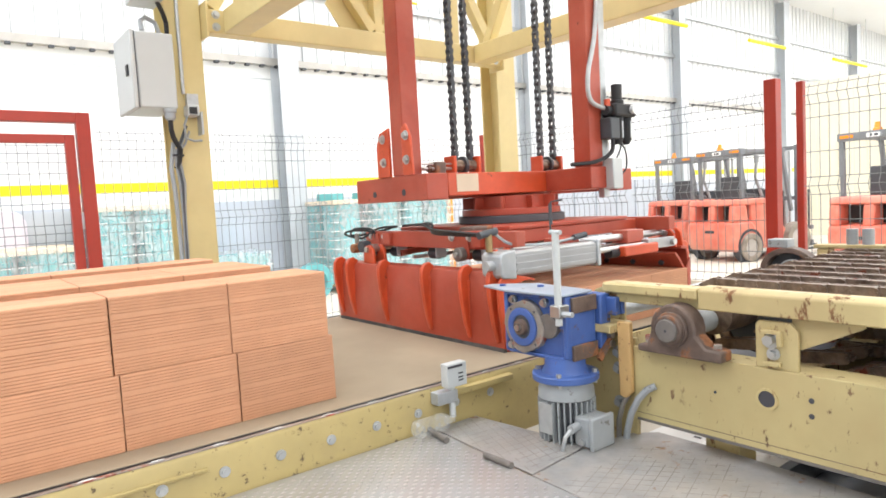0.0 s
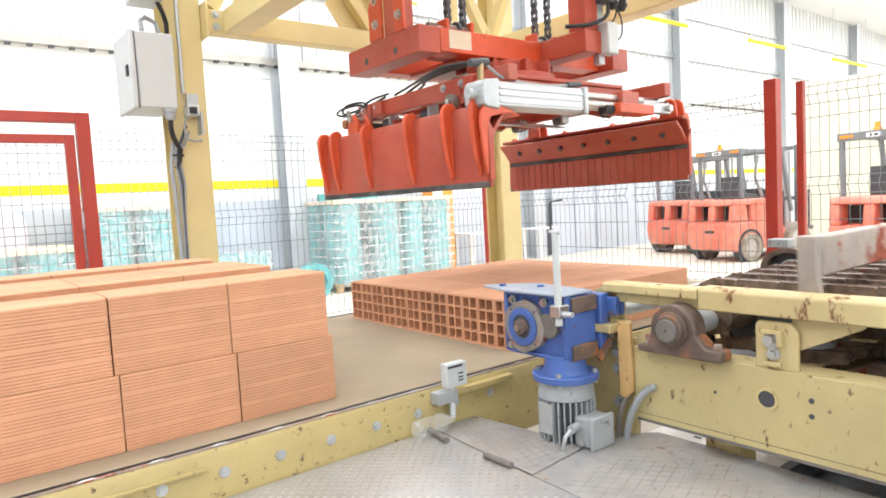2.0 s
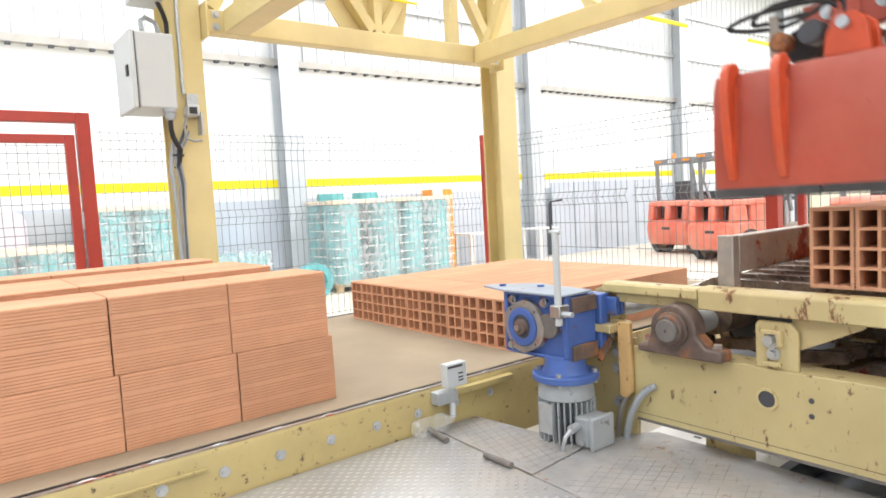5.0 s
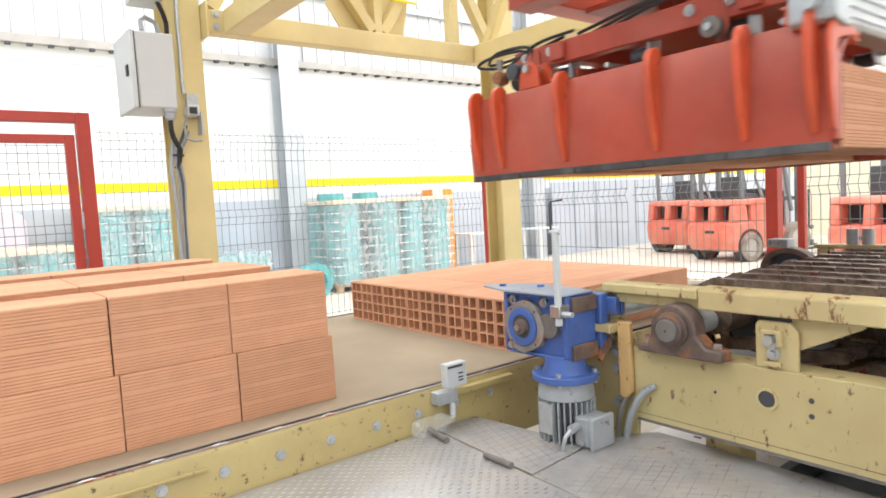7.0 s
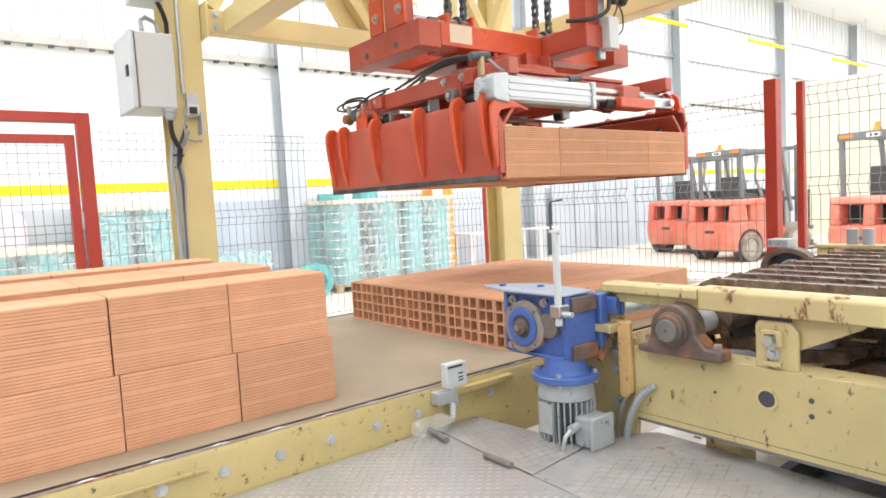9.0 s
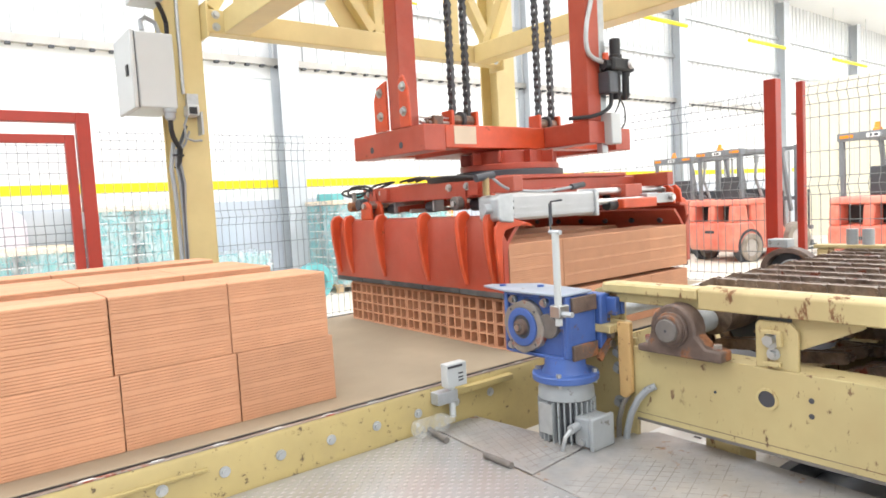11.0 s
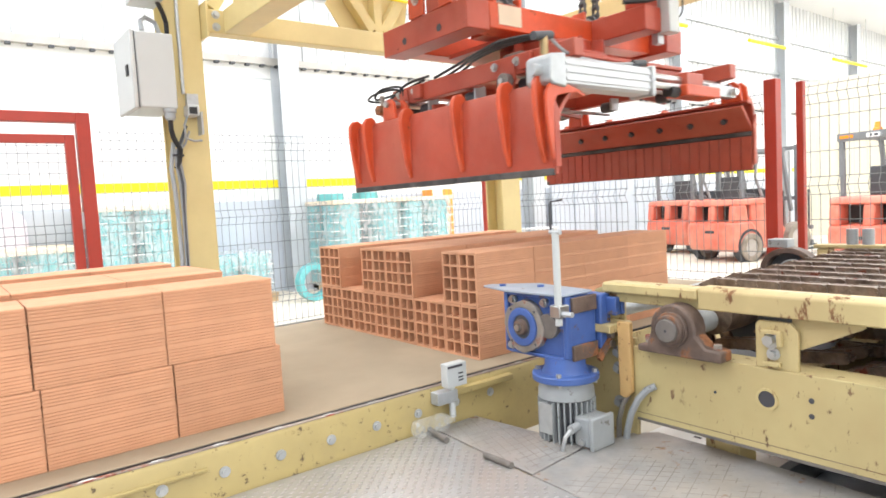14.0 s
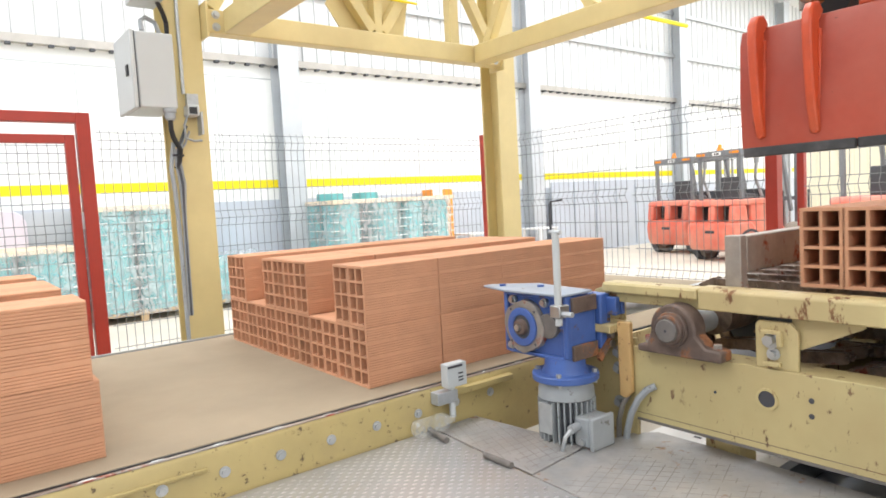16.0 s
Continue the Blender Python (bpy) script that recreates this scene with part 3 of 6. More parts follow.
def gate():
    y = 2.60
    o = (-1.0, y, 0)
    e = empty("gate_frame", o)
    part("jamb", Shape(o).box(-1.01, -0.935, y - 0.03, y + 0.04, 0, 2.09), M["gate"], e, bevel=0.004)
    part("jamb", Shape(o).box(-2.12, -2.05, y - 0.03, y + 0.04, 0, 2.09), M["gate"], e, bevel=0.004)
    part("head", Shape(o).box(-2.05, -1.01, y - 0.03, y + 0.04, 2.03, 2.09), M["gate"], e, bevel=0.004)
    tagged(e, "red painted steel gate frame in the safety fence", "gate frame")
    o = (-1.03, y, 0)
    e = empty("mesh_gate", o)
    part("stile", Shape(o).box(-1.075, -1.022, y - 0.02, y + 0.03, 0.1, 1.96), M["gate"], e, bevel=0.004)
    part("stile", Shape(o).box(-2.04, -1.99, y - 0.02, y + 0.03, 0.1, 1.96), M["gate"], e, bevel=0.004)
    part("rail", Shape(o).box(-1.99, -1.075, y - 0.02, y + 0.03, 1.91, 1.96), M["gate"], e, bevel=0.004)
    part("rail", Shape(o).box(-1.99, -1.075, y - 0.02, y + 0.03, 0.1, 0.15), M["gate"], e, bevel=0.004)
    wire_panel(e, o, (-1.99, y + 0.012), (-1.075, y + 0.012), 0.15, 1.91)
    for z in (0.5, 1.45):
        part("hinge", Shape(o).tube([(-1.017, y - 0.012, z - 0.05), (-1.017, y - 0.012, z + 0.05)], 0.010, 8), M["zinc"], e)
    tagged(e, "closed red framed wire mesh gate in the safety fence", "gate")


# ---------------- belt conveyor ----------------
BELT = 0.85


def belt_conveyor():
    o = (-1.0, 0.6, 0)
    e = empty("belt_conveyor", o)
    part("belt", Shape(o).box(-5.0, 2.1, -0.095, 1.345, BELT - 0.012, BELT), M["belt"], e, "sand-dusted conveyor belt", bevel=0.003)
    part("slider_bed", Shape(o).box(-5.0, 2.05, -0.06, 1.31, BELT - 0.06, BELT - 0.014), M["zinc"], e)
    # near side channel: web, folded lip, lower flange
    s = Shape(o).prism([(-0.130, 0.60), (-0.114, 0.60), (-0.114, BELT - 0.02), (-0.107, BELT - 0.014), (-0.107, BELT - 0.006), (-0.122, BELT - 0.006), (-0.130, BELT - 0.016)], "x", -5.0, 0.02)
    part("side_channel", s, M["chipped"], e, "cream painted side channel with dark chips", bevel=0.002)
    part("side_channel", Shape(o).box(-5.0, 2.1, 1.352, 1.368, 0.60, BELT + 0.006), M["zinc"], e, "dusty grey far edge")
    part("side_plate", Shape(o).box(0.022, 2.1, -0.125, -0.110, 0.60, BELT - 0.008), M["cream"], e)
    part("seal_strip", Shape(o).box(-5.0, 2.1, -0.106, -0.097, BELT - 0.02, BELT - 0.002), M["black"], e, "black strip along the belt edge")
    for k in range(-3, 8):
        bolt(o, (-1.33 + 0.1545 * k, -0.131, 0.777), "y", 0.0092, 0.008, "zinc", e)
    for k in range(-8, 9):
        x = -1.33 + 0.1545 * k
        part("weld_bead", Shape(o).tube([(x - 0.02, -0.115, BELT - 0.006), (x - 0.012, -0.115, BELT - 0.003), (x + 0.012, -0.115, BELT - 0.003), (x + 0.02, -0.115, BELT - 0.006)], 0.0030, 8), M["steel"], e, "bright worn weld bead")
    part("worn_lip", Shape(o).box(-5.0, 0.02, -0.1235, -0.1085, BELT - 0.0062, BELT - 0.0035), M["barsteel"], e, "bare worn top edge of the channel")
    part("cleat", Shape(o).box(-0.46, -0.16, -0.158, -0.131, 0.808, 0.828), M["chipped"], e, bevel=0.003)
    part("wear_strip", Shape(o).box(-1.75, -1.22, -0.142, -0.131, 0.795, 0.803), M["chipped"], e, bevel=0.002)
    for x in (-4.2, -2.2, 0.5, 1.9):
        for y in (0.0, 1.25):
            part("leg", Shape(o).box(x, x + 0.08, y, y + 0.08, 0, BELT - 0.06), M["yellow"], e)
    for x in (-4.9, 2.02):
        part("end_roller", Shape(o).tube([(x, -0.09, BELT - 0.075), (x, 1.34, BELT - 0.075)], 0.06, 20), M["zinc"], e)
    tagged(e, "wide dusty belt conveyor with chipped cream painted side channels", "conveyor")


# ---------------- hollow clay blocks ----------------
BL, BW, BH = 0.302, 0.102, 0.2


def block_mesh(length):
    """A hollow clay block: eight through holes in two columns, ribbed long sides. Lies along x."""
    L, w, h = length / 2, BW / 2 - 0.0012, BH - 0.0014
    t, c, ch = 0.0085, 0.0035, 0.0025
    ys = [-w + t, -c, c, w - t]
    row = (h - 2 * t - 3 * 0.007) / 4
    zs, z = [0], t
    for k in range(4):
        zs += [z, z + row]
        z += row + 0.007
    zs.append(h)
    sides = {}
    for sg in (-1, 1):
        prof = [(sg * (w - ch), 0.0), (sg * w, ch)]
        for k in range(4):
            for g in range(5):
                a = k * h / 4 + 0.0062 + g * 0.0083
                prof += [(sg * w, a), (sg * (w - 0.0028), a + 0.0007), (sg * (w - 0.0028), a + 0.0020), (sg * w, a + 0.0028)]
        sides[sg] = prof + [(sg * w, h - ch), (sg * (w - ch), h)]
    s = Shape()
    for x in (-L, L):
        s.add([(x, y, z) for z in zs for y in ys], [(j * 4 + i, j * 4 + i + 1, j * 4 + i + 5, j * 4 + i + 4) for j in range(9) for i in range(3) if not (i != 1 and j % 2)])
        for sg in (-1, 1):
            ring = [(x, *p) for p in sides[sg]] + [(x, ys[0] if sg < 0 else ys[3], z) for z in zs[::-1]]
            s.add(ring, [list(range(len(ring)))])
    for j in range(1, 9, 2):
        for i in (0, 2):
            q = [(ys[i], zs[j]), (ys[i + 1], zs[j]), (ys[i + 1], zs[j + 1]), (ys[i], zs[j + 1])]
            s.add([(x, *p) for x in (-L, L) for p in q], [(m, (m + 1) % 4, 4 + (m + 1) % 4, 4 + m) for m in range(4)])
    for sg in (-1, 1):
        prof, n = sides[sg], len(sides[sg])
        s.add([(x, *p) for x in (-L, L) for p in prof], [(m, m + 1, n + m + 1, n + m) for m in range(n - 1)])
    edge = [-w + ch] + ys + [w - ch]
    for z in (0, h):
        s.add([(-L, y, z) for y in edge] + [(L, y, z) for y in edge[::-1]], [list(range(12))])
    me = bpy.data.meshes.new("hollow_block")
    me.from_pydata([tuple(p) for p in s.v], [], s.f)
    bm = bmesh.new()
    bm.from_mesh(me)
    bmesh.ops.remove_doubles(bm, verts=bm.verts[:], dist=1e-5)
    bmesh.ops.recalc_face_normals(bm, faces=bm.faces[:])
    bm.to_mesh(me)
    bm.free()
    me.materials.append(M["clay"])
    return me


def block_layer(me, slots, label, seed, pitch=0.304):
    """One layer, 1.22 m square, about its near corner on the x axis's left: an Empty that carries its blocks."""
    e = empty("block_layer")
    rnd = random.Random(seed)
    for j in slots:
        for i in range(4):
            m = pose((i + 0.5) * pitch + (0.0025 if i and pitch > 0.303 else 0) + rnd.uniform(-0.0006, 0.0006), (j + 0.5) * BW + rnd.uniform(-0.0005, 0.0005), 0, 0, 0, rnd.uniform(-0.12, 0.12) + (180 if rnd.random() < 0.5 else 0))
            share("hollow_block", me, e, None, m)
    return tagged(e, label, "clay blocks", "block layers")


# ---------------- chain conveyor ----------------
XB = -0.12


LINK = 0.058


def chain_link_mesh():
    """Two links of heavy conveyor chain along y, 2 * LINK long: rounded plates, a solid bush block and pin heads."""
    s = Shape()
    for off, x in ((0, 0.0105), (LINK, 0.0160)):
        a, b, r = off - LINK * 0.62, off + LINK * 0.62, 0.0155
        pts = [(a + r * 0.8 - r * 0.8 * math.sin(k * math.pi / 4), -r * math.cos(k * math.pi / 4)) for k in range(5)]
        pts += [(b - r * 0.8 + r * 0.8 * math.sin(k * math.pi / 4), r * math.cos(k * math.pi / 4)) for k in range(5)]
        for sg in (-1, 1):
            s.prism(pts, "x", sg * x, sg * (x + 0.0050))
        s.box(-0.0100, 0.0100, off - LINK * 0.46, off + LINK * 0.46, -0.012, 0.0142)
    for off in (LINK * 0.5, LINK * 1.5):
        s.tube([(-0.0245, off, 0), (0.0245, off, 0)], 0.0052, 8)
    return s


def strand_shape(o, x, y0, y1, z_top, z_low):
    """A chain strand: along the top, round the end drum and back below in a slack, uneven line."""
    link = chain_link_mesh()
    s = Shape(o)
    r = (z_top - z_low) / 2
    run = y1 - y0
    step = 2 * LINK
    for k in range(int((2 * run + math.pi * r) / step)):
        d = k * step
        wobble = 0.0015 * math.sin(7.0 * k + 31 * x)
        if d < run - LINK:
            m = pose(x + wobble, y0 + d, z_top + wobble * 0.5)
        elif d < run + math.pi * r:
            a = max(0.0, d - run) / r
            m = pose(x, y1 + r * math.sin(a), z_low + r + r * math.cos(a), -math.degrees(a))
        else:
            def sag(u):
                return 0.085 * math.sin(min(1.0, u / 2.0) * math.pi) + 0.013 * math.sin(u * 13 + x * 17)
            u = d - run - math.pi * r
            m = pose(x, y1 - u, z_low - sag(u), 180 - math.degrees(math.atan2(sag(u + 0.05) - sag(u - 0.05), 0.1)))
        s.add([m @ p for p in link.v], link.f)
    return s


def chain_conveyor():
    o = (0.6, -2.0, 0)
    e = empty("chain_conveyor", o)
    for x, y1 in ((XB, -0.63),):
        s = Shape(o).prism([(x, 0.768), (x + 0.09, 0.768), (x + 0.09, 0.780), (x + 0.014, 0.780), (x + 0.014, 0.974), (x + 0.09, 0.974), (x + 0.09, 0.986), (x, 0.986)], "y", -7.5, y1)
        part("side_beam", s, M["beamcream"], e, "cream channel beam with rust streaks", bevel=0.003)
    part("edge_wear", Shape(o).box(XB - 0.0015, XB + 0.0005, -3.0, -0.64, 0.767, 0.775), M["shaft"], e, "scuffed dark lower edge")
    part("weld_seam", Shape(o).box(XB - 0.0008, XB + 0.0005, -3.0, -0.64, 0.7905, 0.7918), M["rustblock"], e, "thin rusty seam")
    part("side_beam", Shape(o).box(1.16, 1.24, -3.2, -0.63, 0.78, 0.986), M["cream"], e)
    s = Shape(o).prism([(XB - 0.01, 1.117), (XB + 0.06, 1.117), (XB + 0.06, 1.168), (XB + 0.045, 1.177), (XB + 0.004, 1.177), (XB - 0.01, 1.168)], "y", -7.5, -0.846)
    part("top_rail", s, M["cream"], e, "cream box rail, worn along its edge", bevel=0.004)
    s = Shape(o).prism([(XB + 0.012, 1.112), (XB + 0.058, 1.112), (XB + 0.058, 1.168), (XB + 0.048, 1.172), (XB - 0.006, 1.172), (XB - 0.012, 1.166), (XB - 0.012, 1.143), (XB + 0.012, 1.139)], "y", -0.844, -0.535)
    part("rail_gusset", Shape(o).prism([(-1.075, 1.116), (-1.075, 1.028), (-1.23, 1.105), (-1.23, 1.116)], "x", XB + 0.020, XB + 0.030), M["cream"], e, "rust-streaked cream gusset")
    part("end_cheek", Shape(o).prism([(-0.56, 0.986), (-0.44, 0.986), (-0.43, 1.08), (-0.45, 1.135), (-0.50, 1.155), (-0.56, 1.15)], "x", XB + 0.060, XB + 0.072), M["cream"], e, "cream rounded end cheek", bevel=0.003)
    part("rail_nose", s, M["cream"], e, "cream rail nose", bevel=0.004)
    part("top_rail", Shape(o).box(1.092, 1.15, -3.2, -0.66, 1.08, 1.15), M["cream"], e, bevel=0.004)
    # round hole and drillings in the near beam: dark plugs set in the web
    part("access_hole", Shape(o).ring((XB - 0.001, -1.021, 0.908), "x", 0.027, 0.021, XB - 0.004, XB + 0.002, 24), M["cream"], e)
    for y, z, r in ((-1.021, 0.908, 0.022), (-1.125, 0.925, 0.0065), (-1.125, 0.887, 0.0065), (-0.885, 0.898, 0.004)):
        part("hole", Shape(o).tube([(XB - 0.0015, y, z), (XB + 0.004, y, z)], r, 20), M["print"], e, "dark open hole in the beam web")
    for y in (-1.035, -2.2, -3.4, -5.0, -6.8):
        p = part("rail_bracket", Shape(o).prism([(y - 0.060, 0.986), (y + 0.042, 0.986), (y + 0.042, 1.094), (y + 0.034, 1.104), (y - 0.042, 1.104), (y - 0.060, 1.084)], "x", XB + 0.004, XB + 0.016), M["cream"], e, bevel=0.002)
        part("slot_plate", Shape(o).prism([(y - 0.026, 1.046), (y - 0.026, 1.084), (y + 0.024, 1.084), (y + 0.024, 1.046), (y + 0.012, 1.046), (y + 0.012, 1.074), (y - 0.014, 1.074), (y - 0.014, 1.046)], "x", XB - 0.010, XB + 0.003), M["cream"], p, "small cream stop plate", bevel=0.002)
        part("slot_plate", Shape(o).box(XB - 0.010, XB + 0.003, y - 0.022, y + 0.018, 0.994, 1.006), M["cream"], p, bevel=0.002)
        bolt(o, (XB - 0.001, y + 0.002, 1.060), "x", 0.014, 0.020, "steel", p)
        bolt(o, (XB + 0.003, y - 0.002, 1.024), "x", 0.010, 0.016, "steel", p)
    for x in [0.085 + 0.122 * k for k in range(9)]:
        part("chain_strand", strand_shape(o, x, -3.2, -0.80, 1.1605, 1.000), M["chain"], e, smooth=False)
    # matte near-black sheets added as shade between the strands; they hide the floor
    part("pan", Shape(o).box(0.0, 1.09, -3.24, -0.95, 1.098, 1.106), M["print"], e, "near-black sheet added as the shade under the chains")
    part("pan", Shape(o).box(0.0, 1.09, -3.24, -1.0, 0.790, 0.798).box(0.47, 1.09, -1.0, -0.44, 0.790, 0.798), M["print"], e, "near-black sheet added as the shade under the chains")
    part("end_drum", Shape(o).tube([(0.02, -0.80, 1.08), (1.085, -0.80, 1.08)], 0.062, 24), M["chain"], e, "dark oily drum")
    part("drum_cheek", Shape(o).tube([(0.185, -0.86, 1.045), (0.195, -0.86, 1.045)], 0.105, 28), M["dark"], e, "dark oily drum cheek")
    part("drive_shaft", Shape(o).tube([(XB - 0.05, -0.788, 1.061), (0.145, -0.788, 1.061), (0.146, -0.788, 1.061), (0.175, -0.788, 1.061)], [0.033, 0.033, 0.036, 0.036], 22), M["grey"], e)
    part("guide_roller", Shape(o).tube([(XB + 0.074, -0.50, 1.068), (1.09, -0.50, 1.068)], 0.026, 18), M["zinc"], e, "grey steel roller")
    part("bed_plate", Shape(o).box(0.0, 1.36, -7.4, -3.25, 1.14, 1.172), M["dark"], e)
    for x in (0.0, 1.14):
        for y in (-0.833, -3.6, -7.2):
            part("leg", Shape(o).box(x, x + 0.1, y - 0.05, y + 0.05, 0, 0.779), M["cream"], e, bevel=0.004)
    part("cross_tie", Shape(o).box(XB + 0.09, 1.16, -0.96, -0.88, 0.80, 0.88), M["cream"], e, bevel=0.004)
    part("cross_tie", Shape(o).box(XB + 0.09, 1.16, -3.66, -3.55, 0.80, 0.88), M["cream"], e, bevel=0.004)
    # near-black plate added as shade; it hides the bright floor beyond the strands
    part("far_web", Shape(o).box(1.152, 1.159, -3.2, -0.60, 0.40, 1.10), M["print"], e, "near-black plate added as shade behind the chains")
    # far end plate with its bearing lugs
    arc = [(-0.535 + 0.115 * math.cos(math.pi * k / 12), 1.075 + 0.095 * math.sin(math.pi * k / 12)) for k in range(13)]
    arc += [(-0.535 + 0.090 * math.cos(math.pi * k / 12), 1.075 + 0.072 * math.sin(math.pi * k / 12)) for k in range(12, -1, -1)]
    part("end_guard", Shape(o).prism(arc, "x", 1.095, 1.155), M["rustblock"], e, "brown arched end guard", bevel=0.003)
    part("end_web", Shape(o).prism(arc[13:], "x", 1.140, 1.150), M["dark"], e, "dark oily end web")
    part("end_sprocket", Shape(o).tube([(1.10, -0.545, 1.075), (1.135, -0.545, 1.075)], 0.045, 20), M["grey"], e, "worn grey sprocket hub", bevel=0.003)
    part("guard_stand", Shape(o).box(1.10, 1.15, -0.70, -0.652, 0.987, 1.168), M["cream"], e)
    part("junction_cover", Shape(o).box(1.10, 1.17, -0.535, -0.452, 1.169, 1.205), M["grey"], e, bevel=0.004)
    s = Shape(o).box(1.095, 1.15, -0.96, -0.64, 1.170, 1.186)
    part("far_guide", s, M["cream"], e, bevel=0.003)
    for y in (-0.774, -0.83):
        part("cap", Shape(o).tube([(1.12, y, 1.187), (1.12, y, 1.248)], 0.021, 14), M["grey"], e, "grey round knob")
    tagged(e, "chain conveyor with rust-stained cream frame and dark oily chains", "conveyor")


def pillow_block():
    y0, z0, rise = -0.788, 0.987, 0.075
    o = (XB - 0.02, y0, z0)
    e = empty("pillow_block", o)
    pts = [(-0.138, 0), (0.112, 0), (0.112, 0.020), (0.082, 0.024), (0.074, 0.045)]
    for k in range(13):
        a = radians(-10) + radians(200) * k / 12
        pts.append((0.068 * math.cos(a), rise + 0.068 * math.sin(a)))
    pts += [(-0.082, 0.048), (-0.094, 0.034), (-0.138, 0.030)]
    part("housing", Shape(o).prism([(y0 + p[0], z0 + p[1]) for p in pts], "x", XB - 0.042, XB + 0.016), M["rustblock"], e, "rusty cast iron bearing housing", bevel=0.006)
    part("bearing_ring", Shape(o).ring((0, y0, z0 + rise), "x", 0.056, 0.048, XB - 0.041, XB - 0.01, 32), M["black"], e, "dark oily bearing seal", bevel=0.001)
    part("inner_ring", Shape(o).ring((0, y0, z0 + rise), "x", 0.048, 0.034, XB - 0.052, XB - 0.01, 32), M["rustblock"], e, "brown inner ring", bevel=0.003)
    part("collar", Shape(o).ring((0, y0, z0 + rise), "x", 0.042, 0.030, XB - 0.066, XB - 0.02, 28), M["rustblock"], e, bevel=0.003)
    part("shaft_end", Shape(o).tube([(XB - 0.074, y0, z0 + rise), (XB - 0.01, y0, z0 + rise)], 0.0315, 28), M["shaft"], e, "worn brown-grey shaft end", bevel=0.003)
    part("centre_drilling", Shape(o).tube([(XB - 0.0748, y0, z0 + rise), (XB - 0.072, y0, z0 + rise)], 0.004, 12), M["print"], e)
    for y in (0.092, -0.114):
        part("bolt", Shape(o).tube([(XB - 0.012, y0 + y, z0 + 0.022), (XB - 0.012, y0 + y, z0 + 0.043)], 0.012, 6), M["rusty"], e)
    tagged(e, "rusty cast iron pillow block bearing on the cream beam", "bearing")


def gear_motor():
    o = (-0.24, -0.42, 0.9)
    e = empty("gear_motor", o)
    x0, x1, y0, y1, z0, z1 = -0.296, -0.16, -0.533, -0.272, 0.950, 1.148
    g = part("gearbox", Shape(o).prism([(y0, z0 + 0.01), (y0 + 0.04, z0), (y1 - 0.09, z0), (y1 - 0.006, z0 + 0.012), (y1 - 0.006, z1), (y0, z1)], "x", x0 + 0.012, x1), M["blue"], e, "chipped blue cast gearbox housing", bevel=0.010)
    # raised rim round the recessed side of the casting
    rim = [((y0, y0 + 0.016), (z0 + 0.012, z1)), ((y1 - 0.014, y1), (z0 + 0.004, z1)), ((y0 + 0.016, y1 - 0.014), (z1 - 0.012, z1)), ((y0 + 0.016, y1 - 0.014), (z0 + 0.002, z0 + 0.014))]
    for (ya, yb), (za, zb) in rim:
        part("casting_rim", Shape(o).box(x0, x0 + 0.024, ya, yb, za, zb), M["blue"], g, bevel=0.004)
    yc, zc = -0.364, 1.043
    lugs = [(yc + (0.084 if k % 9 < 5 else 0.079) * math.cos(math.pi * k / 18), zc + (0.084 if k % 9 < 5 else 0.079) * math.sin(math.pi * k / 18)) for k in range(36)]
    part("cover_flange", Shape(o).prism(lugs, "x", x0 - 0.010, x0 + 0.014), M["rusty"], g, "bare worn steel cover ring", bevel=0.003)
    part("cover_plate", Shape(o).ring((0, yc, zc), "x", 0.060, 0.036, x0 - 0.018, x0 - 0.009, 36), M["blue"], g, "blue inner cover ring", bevel=0.003)
    part("hub_ring", Shape(o).ring((0, yc, zc), "x", 0.038, 0.024, x0 - 0.015, x0 - 0.009, 28), M["dark"], g, "dark oily seal ring")
    part("hub_boss", Shape(o).tube([(x0 - 0.030, yc, zc), (x0 - 0.009, yc, zc)], [0.022, 0.027], 24), M["rustblock"], g, "brown shaft boss", bevel=0.002)
    part("hub_shaft", Shape(o).tube([(x0 - 0.038, yc, zc), (x0 - 0.028, yc, zc)], 0.011, 6), M["steel"], g, "bright hexagon bolt in the shaft end")
    for k in range(4):
        a = math.pi / 4 + k * math.pi / 2
        part("drilling", Shape(o).tube([(x0 - 0.0112, yc + 0.071 * math.cos(a), zc + 0.071 * math.sin(a)), (x0 - 0.008, yc + 0.071 * math.cos(a), zc + 0.071 * math.sin(a))], 0.004, 10), M["print"], g)
    part("side_cap", Shape(o).tube([(x0 - 0.003, -0.458, 1.053), (x0 + 0.014, -0.458, 1.053)], 0.038, 28), M["shaft"], g, "dark greenish round cap", bevel=0.002)
    for y, z in ((-0.310, z1 - 0.026), (-0.444, z1 - 0.026), (-0.300, z0 + 0.026)):
        part("bolt", Shape(o).tube([(x0 - 0.008, y, z), (x0 + 0.014, y, z)], 0.010, 6), M["steel"], g)
        part("washer", Shape(o).tube([(x0 + 0.001, y, z), (x0 + 0.0135, y, z)], 0.014, 14), M["steel"], g)
    part("front_pad", Shape(o).box(x0 + 0.018, x1 - 0.008, y0 - 0.010, y0 + 0.001, 1.095, z1 - 0.006), M["rustblock"], g, "bare rusty mounting pad", bevel=0.003)
    part("front_pad", Shape(o).box(x0 + 0.018, x1 - 0.008, y0 - 0.010, y0 + 0.001, z0 + 0.004, 1.000), M["rustblock"], g, "bare rusty mounting pad", bevel=0.003)
    part("top_plate", Shape(o).prism([(-0.318, -0.540), (-0.185, -0.540), (-0.150, -0.292), (-0.245, -0.165), (-0.285, -0.165), (-0.322, -0.30)], "z", z1 + 0.001, z1 + 0.008), M["blueplate"], g, "top plate with its grey-blue sheen painted in", bevel=0.002)
